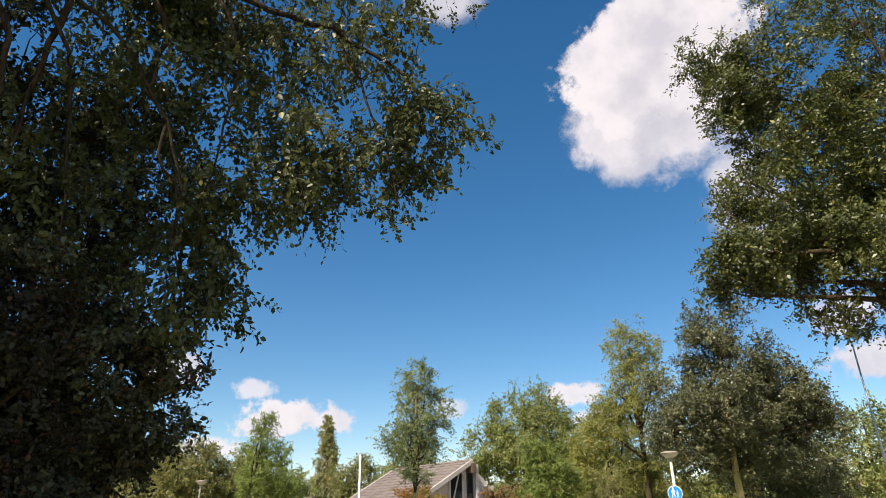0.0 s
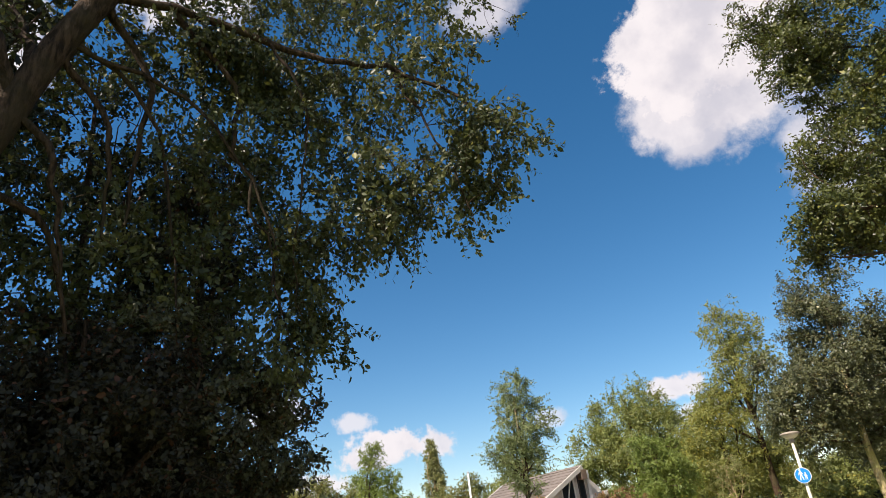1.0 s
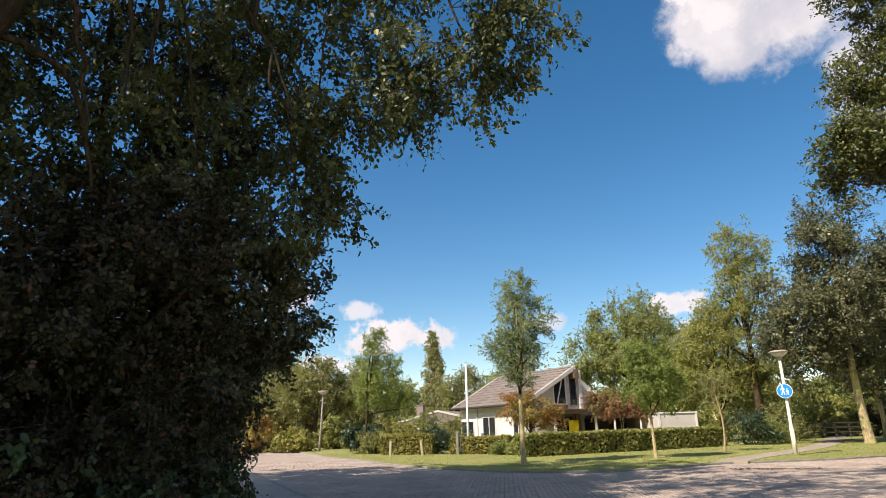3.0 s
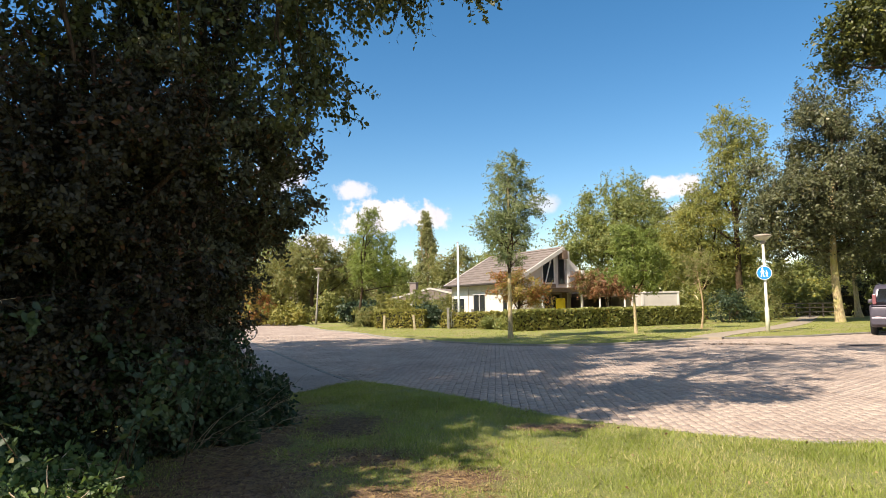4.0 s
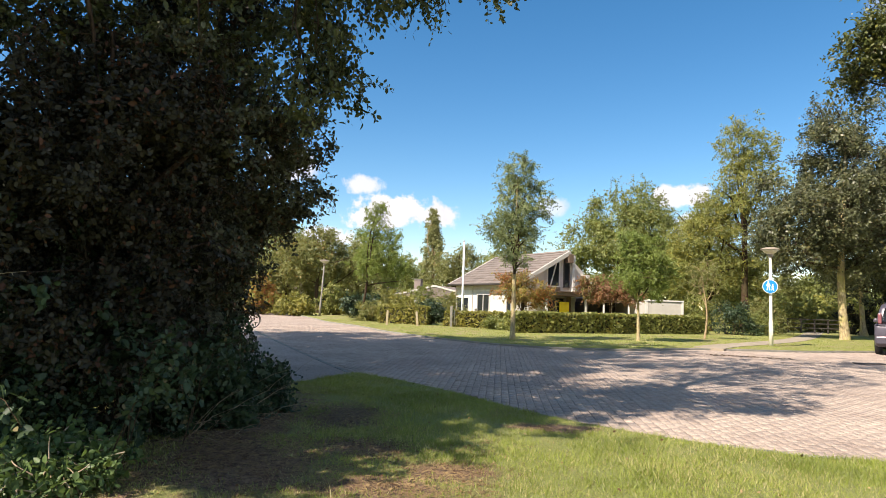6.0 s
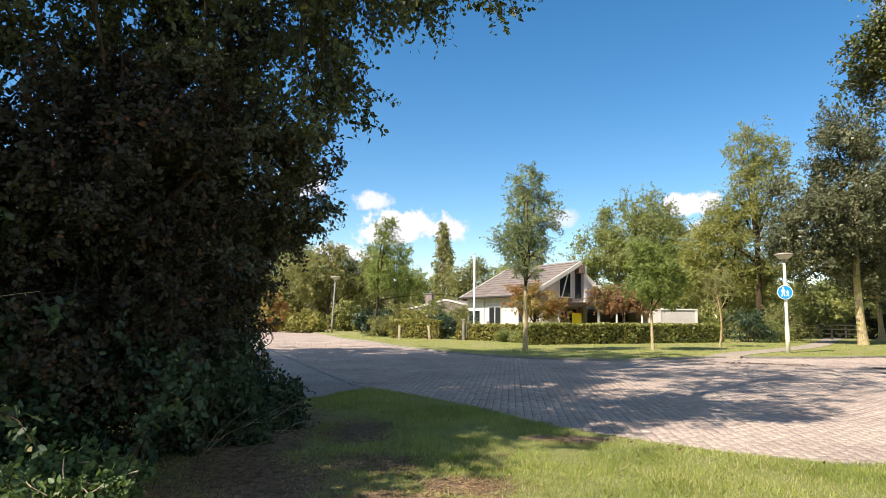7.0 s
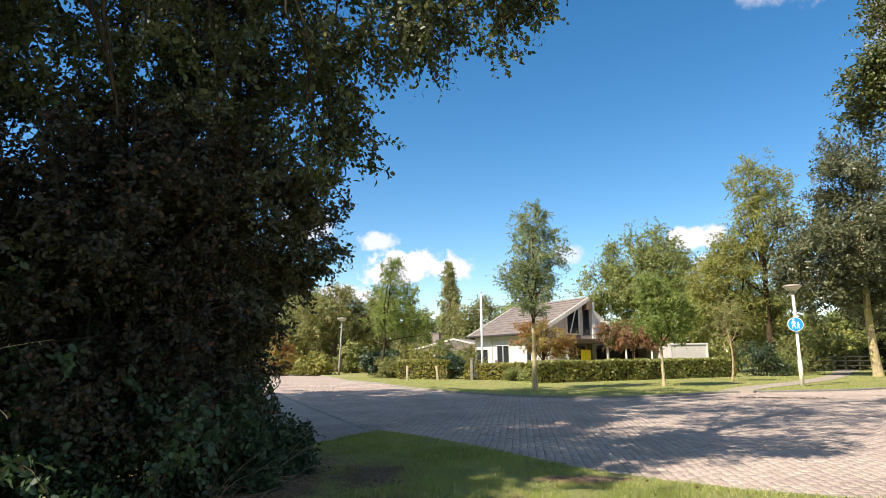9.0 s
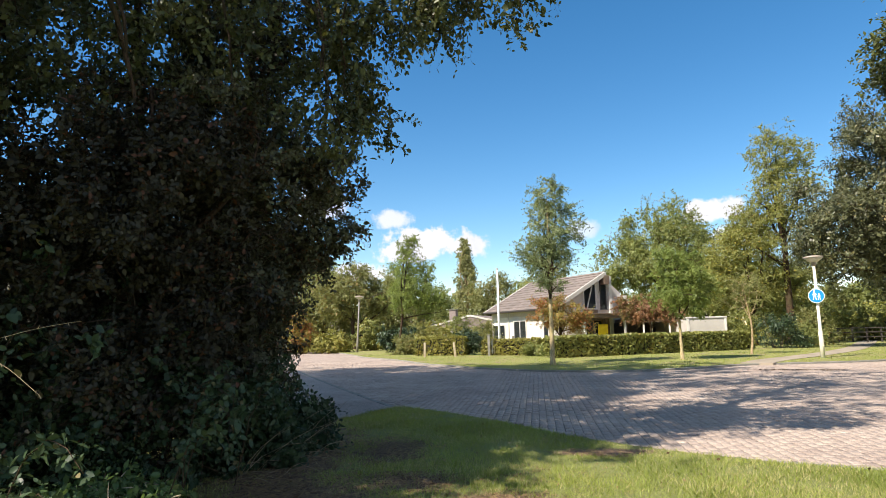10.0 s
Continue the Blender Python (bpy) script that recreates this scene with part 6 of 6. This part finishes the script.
# ---- bicycle parked behind the thicket ----


def bicycle():
    t = thing("bicycle", "dark city bicycle parked behind the thicket", "bicycle", (-9.85, 28.3, 0.0), turn=6)
    R = 0.34

    def ring(name, cx, rad, thick, mat, parent, sides=8):
        pts = [(np.array((cx + rad * math.cos(a), 0, R + rad * math.sin(a))), thick) for a in np.linspace(0, 2 * math.pi, 41)]
        return tube_part(name, [pts], mat, parent, sides)
    for cx in (0.0, 1.1):
        w = ring("wheel", cx, R - 0.03, 0.010, M_CHROME, t)
        ring("tyre", cx, R - 0.012, 0.021, M_RUBBER, w)
        tube_part("spoke_set", [[(np.array((cx, 0, R)), 0.0018), (np.array((cx + (R - 0.04) * math.cos(a), 0, R + (R - 0.04) * math.sin(a))), 0.0018)] for a in np.arange(18) * math.pi / 9], M_CHROME, w, 3)
    fr = [[(0.0, R), (0.42, 0.34)], [(0.42, 0.34), (0.30, 0.86)], [(0.0, R), (0.33, 0.74)], [(0.42, 0.34), (0.88, 0.72)], [(0.36, 0.60), (0.86, 0.82)], [(0.85, 0.90), (0.93, 0.62), (1.1, R)]]
    tube_part("frame", [[(np.array((x, 0, z)), 0.017) for x, z in p] for p in fr], M_CARTRIM, t, 8)
    part("saddle", boxed(0.16, -0.08, 0.92, 0.42, 0.08, 0.98, 0.025), M_RUBBER, t)
    tube_part("seat_post", [[(np.array((0.30, 0, 0.86)), 0.013), (np.array((0.28, 0, 0.93)), 0.013)]], M_CHROME, t)
    tube_part("handlebar", [[(np.array((0.72, -0.28, 1.05)), 0.011), (np.array((0.80, -0.2, 1.07)), 0.011), (np.array((0.85, 0, 1.06)), 0.011), (np.array((0.80, 0.2, 1.07)), 0.011), (np.array((0.72, 0.28, 1.05)), 0.011)]], M_CHROME, t)
    tube_part("stem", [[(np.array((0.85, 0, 0.9)), 0.014), (np.array((0.84, 0, 1.06)), 0.013)]], M_CHROME, t)
    for cx, a0, a1 in ((0.0, 20, 190), (1.1, -10, 130)):
        tube_part("mudguard", [[(np.array((cx + (R + 0.035) * math.cos(radians(a)), 0, R + (R + 0.035) * math.sin(radians(a)))), 0.018) for a in np.linspace(a0, a1, 14)]], M_CARTRIM, t, 5)
    part("carrier", boxed(-0.28, -0.07, 0.745, 0.24, 0.07, 0.765, 0.006), M_CARTRIM, t)


bicycle()

# ---- parked car ----


def car():
    t = thing("parked_car", "dark grey compact car parked at the roadside, seen from behind", "car", (18.72, 25.3, 0.02), turn=-38)
    t.scale = (1.17, 1.17, 1.17)
    W = 0.86
    # side outline, y along the car from the tail
    low = [(-2.0, 0.42), (-2.04, 0.62), (-2.0, 0.95), (-1.93, 1.02), (2.0, 0.95), (2.1, 0.7), (2.05, 0.35), (1.9, 0.25), (-1.9, 0.25)]
    cabin = [(-1.92, 1.02), (-1.72, 1.55), (-1.4, 1.66), (-0.2, 1.68), (0.35, 1.58), (1.15, 1.02)]
    m = Matrix(((0, 1, 0, -W), (1, 0, 0, 0), (0, 0, 1, 0), (0, 0, 0, 1)))
    b = prism(low, 2 * W, m)
    bmesh.ops.bevel(b, geom=b.edges[:], offset=0.12, segments=4, affect="EDGES", profile=0.6)
    body = part("body", b, M_CARPAINT, t, smooth=True)
    c = prism(cabin, 2 * W - 0.08, Matrix.Translation((0.04, 0, 0)) @ m)
    for v in c.verts:
        k = (v.co.z - 1.02) / 0.66
        v.co.x *= 1 - 0.17 * k
    bmesh.ops.bevel(c, geom=c.edges[:], offset=0.11, segments=4, affect="EDGES", profile=0.6)
    part("cabin", c, M_CARPAINT, t, smooth=True)
    rear = bmesh.new()
    f = [rear.verts.new(p) for p in ((-0.66, -1.925, 1.08), (0.66, -1.925, 1.08), (0.57, -1.755, 1.52), (-0.57, -1.755, 1.52))]
    rear.faces.new(f)
    ext = bmesh.ops.extrude_face_region(rear, geom=rear.faces[:])
    bmesh.ops.translate(rear, vec=(0, 0.03, 0.0), verts=[g for g in ext["geom"] if isinstance(g, bmesh.types.BMVert)])
    part("rear_window", rear, M_CARGLASS, t)
    for s in (-1, 1):
        part("tail_light", boxed(s * 0.705 - 0.055, -1.985, 1.0, s * 0.705 + 0.055, -1.84, 1.34, 0.03), M_REDLIGHT, t)
        part("reflector", boxed(s * 0.62 - 0.09, -2.065, 0.55, s * 0.62 + 0.09, -2.02, 0.61, 0.01), M_REDLIGHT, t)
        side = bmesh.new()
        x = s * (W - 0.085)
        vs = [side.verts.new(p) for p in ((x, -1.55, 1.1), (x, 0.85, 1.1), (s * (W - 0.20), 0.22, 1.53), (s * (W - 0.20), -1.38, 1.55))]
        side.faces.new(vs)
        ext = bmesh.ops.extrude_face_region(side, geom=side.faces[:])
        bmesh.ops.translate(side, vec=(s * 0.03, 0, 0), verts=[g for g in ext["geom"] if isinstance(g, bmesh.types.BMVert)])
        part("side_window", side, M_CARGLASS, t)
        part("mirror", boxed(s * (W + 0.1) - 0.08, 0.55, 1.02, s * (W + 0.1) + 0.08, 0.67, 1.16, 0.03), M_CARPAINT, t)
        for y in (-1.28, 1.3):
            wh = part("wheel", lathe([(0.20, -0.09), (0.21, -0.095), (0.21, 0.09), (0.2, 0.1)], 24), M_GALV, t)
            wh.matrix_basis = pose(s * (W - 0.07), y, 0.30, 0, 90, 0)
            part("tyre", lathe([(0.2, -0.1), (0.29, -0.1), (0.315, -0.07), (0.315, 0.07), (0.29, 0.1), (0.2, 0.1)], 24), M_RUBBER, wh, smooth=True)
    part("bumper", boxed(-0.84, -2.09, 0.33, 0.84, -1.9, 0.60, 0.05), M_CARPAINT, t)
    pl = part("plate", boxed(-0.26, -2.075, 0.68, 0.26, -2.02, 0.79, 0.006), M_PLATE, t)
    for i in range(5):
        part("bar", boxed(-0.20 + i * 0.085, -2.081, 0.70, -0.14 + i * 0.085, -2.0751, 0.77), M_CARTRIM, pl)
    part("roof_rail", boxed(-0.62, -1.2, 1.66, -0.58, 0.1, 1.71, 0.01), M_CARTRIM, t)
    part("roof_rail", boxed(0.58, -1.2, 1.66, 0.62, 0.1, 1.71, 0.01), M_CARTRIM, t)


car()

# ---- litter by the far kerb ----
M_DEADLEAF = leafy("dead_leaf", (0.06, 0.045, 0.03), (0.16, 0.11, 0.07), None, 0, 0.1, 0.8)
pile = thing("leaf_litter", "dark dead leaves and twigs gathered on the pavers", "leaf litter", (10.0, 20.6, 0.0), turn=-20)
n = 420
p = np.stack([(r_.random(n) - 0.5) * 2.6, r_.normal(size=n) * 0.16, np.abs(r_.normal(size=n)) * 0.012 + 0.010], 1)
v, q = leaf_cards(r_, p, 0.075, 0.5, 0.0, facing=np.array((0, 0, 3.0)))
v[:, 2] = 0.010 + 0.5 * np.abs(v[:, 2] - 0.010)
tagged(link("leaf_heap", mesh_np("leaf_heap", v, q), M_DEADLEAF, pile), kind="stuff")
n = 260
p = np.stack([-2.2 + 7.5 * r_.random(n), 4.0 + 6 * r_.random(n), np.full(n, 0.05)], 1)
p = p[inside(near_poly, p[:, 0], p[:, 1])]
v, q = leaf_cards(r_, p, 0.03, 0.6, 0.0)
tagged(link("fallen_leaves", mesh_np("fallen_leaves", v, q), M_STRAW), "scattered small dry leaves on the verge", "leaf litter", kind="stuff")

n = 3400
p = np.stack([-2.9 + 3.4 * r_.random(n), 3.4 + 6.4 * r_.random(n), np.full(n, 0.035)], 1)
p = p[(r_.random(n) < 1.1 * bare(p[:, 0], p[:, 1])) & inside(near_poly, p[:, 0], p[:, 1])]
v, q = leaf_cards(r_, p, 0.045, 0.55, 0.0, facing=np.array((0, 0, 2.5)), full=True)
v[:, 2] = 0.02 + 0.5 * np.abs(v[:, 2] - 0.03)
tagged(link("dead_leaves", mesh_np("dead_leaves", v, q), M_STRAW), "brown dead leaves on the bare soil", "leaf litter", kind="stuff")

# soil and leaves washed on to the pavers beside the thicket
n = 900
p = np.stack([-3.7 + 2.0 * r_.random(n) ** 1.3, 10.4 + 3.4 * r_.random(n), np.full(n, 0.012)], 1)
p = p[~inside(near_poly, p[:, 0], p[:, 1])]
v, q = leaf_cards(r_, p, 0.05, 0.55, 0.0, facing=np.array((0, 0, 3.0)), full=True)
v[:, 2] = 0.009 + 0.4 * np.abs(v[:, 2] - 0.012)
tagged(link("leaf_drift", mesh_np("leaf_drift", v, q), M_DEADLEAF), "dark dead leaves drifted along the road edge", "leaf litter", kind="stuff")

# ---- grass of the near verge ----
n = 430000
yy = 3.3 + 9.2 * r_.random(n) ** 1.25
xx = -2.9 + 12.0 * r_.random(n)
keep = inside(near_poly, xx, yy) & (np.abs(xx) < yy * 0.85 + 0.5)
xx, yy = xx[keep], yy[keep]
b = bare(xx, yy)
keep = r_.random(len(xx)) > b * 0.97
xx, yy, b = xx[keep], yy[keep], b[keep]
n = len(xx)
tuft = np.array([noise.noise(Vector((x * 2.2, y * 2.2, 9.1))) for x, y in zip(xx, yy)])
h = (0.040 + 0.034 * tuft + 0.016 * r_.normal(size=n)).clip(0.012, 0.12) * (1 - 0.5 * b)
ang = r_.random(n) * 2 * math.pi
w = 0.0022 + 0.0022 * r_.random(n)
root = np.stack([xx, yy, np.full(n, 0.012)], 1)
sd = np.stack([np.cos(ang), np.sin(ang), np.zeros(n)], 1) * w[:, None]
tip = root + np.stack([r_.normal(size=n) * 0.55 * h, r_.normal(size=n) * 0.55 * h, h], 1)
v = np.stack([root - sd, root + sd, tip], 1).reshape(-1, 3)
tagged(link("grass", mesh_np("grass", v, tris=np.arange(n * 3).reshape(-1, 3)), M_BLADE), "short sunlit grass blades on the verge", "grass", kind="stuff")
# tufts on the far verge
n = 90000
xx, yy = -8 + 34 * r_.random(n), 21 + 22 * r_.random(n) ** 1.5
keep = inside(lawn_far_poly, xx, yy)
for i in range(0, len(pc) - 1):
    keep &= np.hypot(xx - pc[i, 0], yy - pc[i, 1]) > 0.62
xx, yy = xx[keep], yy[keep]
n = len(xx)
h = (0.03 + 0.02 * np.array([noise.noise(Vector((x * 0.9, y * 0.9, 4.0))) for x, y in zip(xx, yy)]) + 0.010 * r_.normal(size=n)).clip(0.010, 0.08)
ang = r_.random(n) * 2 * math.pi
root = np.stack([xx, yy, np.full(n, 0.066)], 1)
sd = np.stack([np.cos(ang), np.sin(ang), np.zeros(n)], 1) * (0.008 + 0.008 * r_.random(n))[:, None]
tip = root + np.stack([r_.normal(size=n) * 0.5 * h, r_.normal(size=n) * 0.5 * h, h], 1)
v = np.stack([root - sd, root + sd, tip], 1).reshape(-1, 3)
tagged(link("grass", mesh_np("grass", v, tris=np.arange(n * 3).reshape(-1, 3)), M_BLADE), "mown grass tufts on the far verge", "grass", kind="stuff")
# distant woods closing the view
r2 = np.random.default_rng(5)
cl_, st_ = [], []
for az in np.arange(-40, 64, 2.2):
    d_ = 105 + 30 * r2.random()
    x, y, h_ = d_ * math.sin(radians(az)), d_ * math.cos(radians(az)), 4.6 + 2.6 * r2.random()
    c_ = blob_clusters(r2, (x, y, h_ * 0.5, 3.6, 3.0, h_ * 0.55), 60, 0.5, 0.3)
    cl_.append(c_), st_.append(np.repeat([[x, y, h_ * 0.3]], 60, 0))
lv, lq, tv, tq = sprays(r2, np.concatenate(cl_), np.concatenate(st_), 0.42, 0.7, 4, 6, 1.3, 0.2, 0.75, 0.0)
lv[:, 2] = np.maximum(lv[:, 2], 0)
tagged(link("woods", mesh_np("woods", lv, lq), M_LEAF_OLIVE), "distant belt of low woods and gardens", "woods", kind="stuff")
# straw and needles on the bare soil
n = 34000
xx, yy = -2.9 + 4.2 * r_.random(n), 3.3 + 6.0 * r_.random(n)
keep = (r_.random(n) < bare(xx, yy)) & inside(near_poly, xx, yy)
xx, yy = xx[keep], yy[keep]
n = len(xx)
v, q = leaf_cards(r_, np.stack([xx, yy, np.full(n, 0.03)], 1), 0.085, 0.085, 0.0, facing=np.array((0, 0, 6.0)))
v[:, 2] = 0.022 + 0.35 * np.abs(v[:, 2] - 0.03)
tagged(link("straw", mesh_np("straw", v, q), M_STRAW), "dry straw and twigs on the bare soil", "straw", kind="stuff")

# ---- pavers ----
PW, PL = 0.124, 0.248
ca, sa = math.cos(radians(-5)), math.sin(radians(-5))
pv, pq, single = [], [], []
k = 0
us = np.arange(-16, 26, PW)
for i, u0 in enumerate(us):
    vs_ = np.arange(3, 34, PL) + (PL / 2 if i % 2 else 0)
    x, y = u0 * ca - vs_ * sa, u0 * sa + vs_ * ca
    ok = inside(road_poly, x, y) & (y < 33) & (x > -0.62 * y) & (x < 0.85 * y + 1.0)
    for x_, y_ in zip(x[ok], y[ok]):
        single.append((x_, y_))
single = np.array(single)
near_first = (np.abs(single[:, 0] - 2.9) < 1.25) & (single[:, 1] < 9.4) & (single[:, 1] > 6.6)
pick = np.flatnonzero(near_first)[:300]
rest = np.ones(len(single), bool)
rest[pick] = False


def paver_verts():
    a, b, c = PW / 2 - 0.0042, PL / 2 - 0.0052, 0.005
    return np.array([(-a + c, -b + c, 0), (a - c, -b + c, 0), (a - c, b - c, 0), (-a + c, b - c, 0), (-a, -b, -0.005), (a, -b, -0.005), (a, b, -0.005), (-a, b, -0.005), (-a, -b, -0.05), (a, -b, -0.05), (a, b, -0.05), (-a, b, -0.05)])


pb = paver_verts()
pf = np.array([(0, 1, 2, 3)] + [(j, (j + 1) % 4, (j + 1) % 4 + 4, j + 4) for j in range(4)] + [(j + 4, (j + 1) % 4 + 4, (j + 1) % 4 + 8, j + 8) for j in range(4)])[:, ::-1]
pf[0] = pf[0][::-1]
turn2 = np.array(((ca, -sa, 0), (sa, ca, 0), (0, 0, 1)))
s2 = single[rest]
lift = 0.0026 * r_.normal(size=len(s2)).clip(-2, 2)
tilt = r_.normal(size=(len(s2), 2)) * 0.009
skew = r_.normal(size=(len(s2), 1)) * 0.012
vv = pb[None].repeat(len(s2), 0).copy()
vv[:, :, 2] += lift[:, None] + vv[:, :, 0] * tilt[:, :1] + vv[:, :, 1] * tilt[:, 1:]
vv[:, :, 0], vv[:, :, 1] = vv[:, :, 0] - skew * vv[:, :, 1] + 0.0025 * r_.normal(size=(len(s2), 1)), vv[:, :, 1] + skew * vv[:, :, 0]
vv = vv @ turn2.T + np.concatenate([s2, np.full((len(s2), 1), 0.003)], 1)[:, None]
qq = (pf[None] + 12 * np.arange(len(s2))[:, None, None]).reshape(-1, 4)
tagged(link("pavers", mesh_np("pavers", vv.reshape(-1, 3), qq), M_PAVERS, road), kind="stuff")
pm = mesh_np("paver", pb, pf)
pm.materials.append(M_PAVER)
for j in pick:
    ob = new("paver", pm)
    ob.parent = road
    ob.matrix_basis = pose(single[j][0], single[j][1], 0.003 + 0.0022 * float(r_.normal()), 0.6 * float(r_.normal()), 0.6 * float(r_.normal()), -5)
# the paving of the far bend
bm = bmesh.new()
bm.faces.new([bm.verts.new((float(x), float(y), 0.002)) for x, y in road_poly])
bmesh.ops.triangulate(bm, faces=bm.faces[:])
bmesh.ops.bisect_plane(bm, geom=bm.verts[:] + bm.edges[:] + bm.faces[:], plane_co=(0, 32.95, 0), plane_no=(0, 1, 0), clear_inner=True)
for f_ in bm.faces:
    f_.normal_update()
    if f_.normal.z < 0:
        f_.normal_flip()
part("far_paving", bm, M_PAVERS, road)
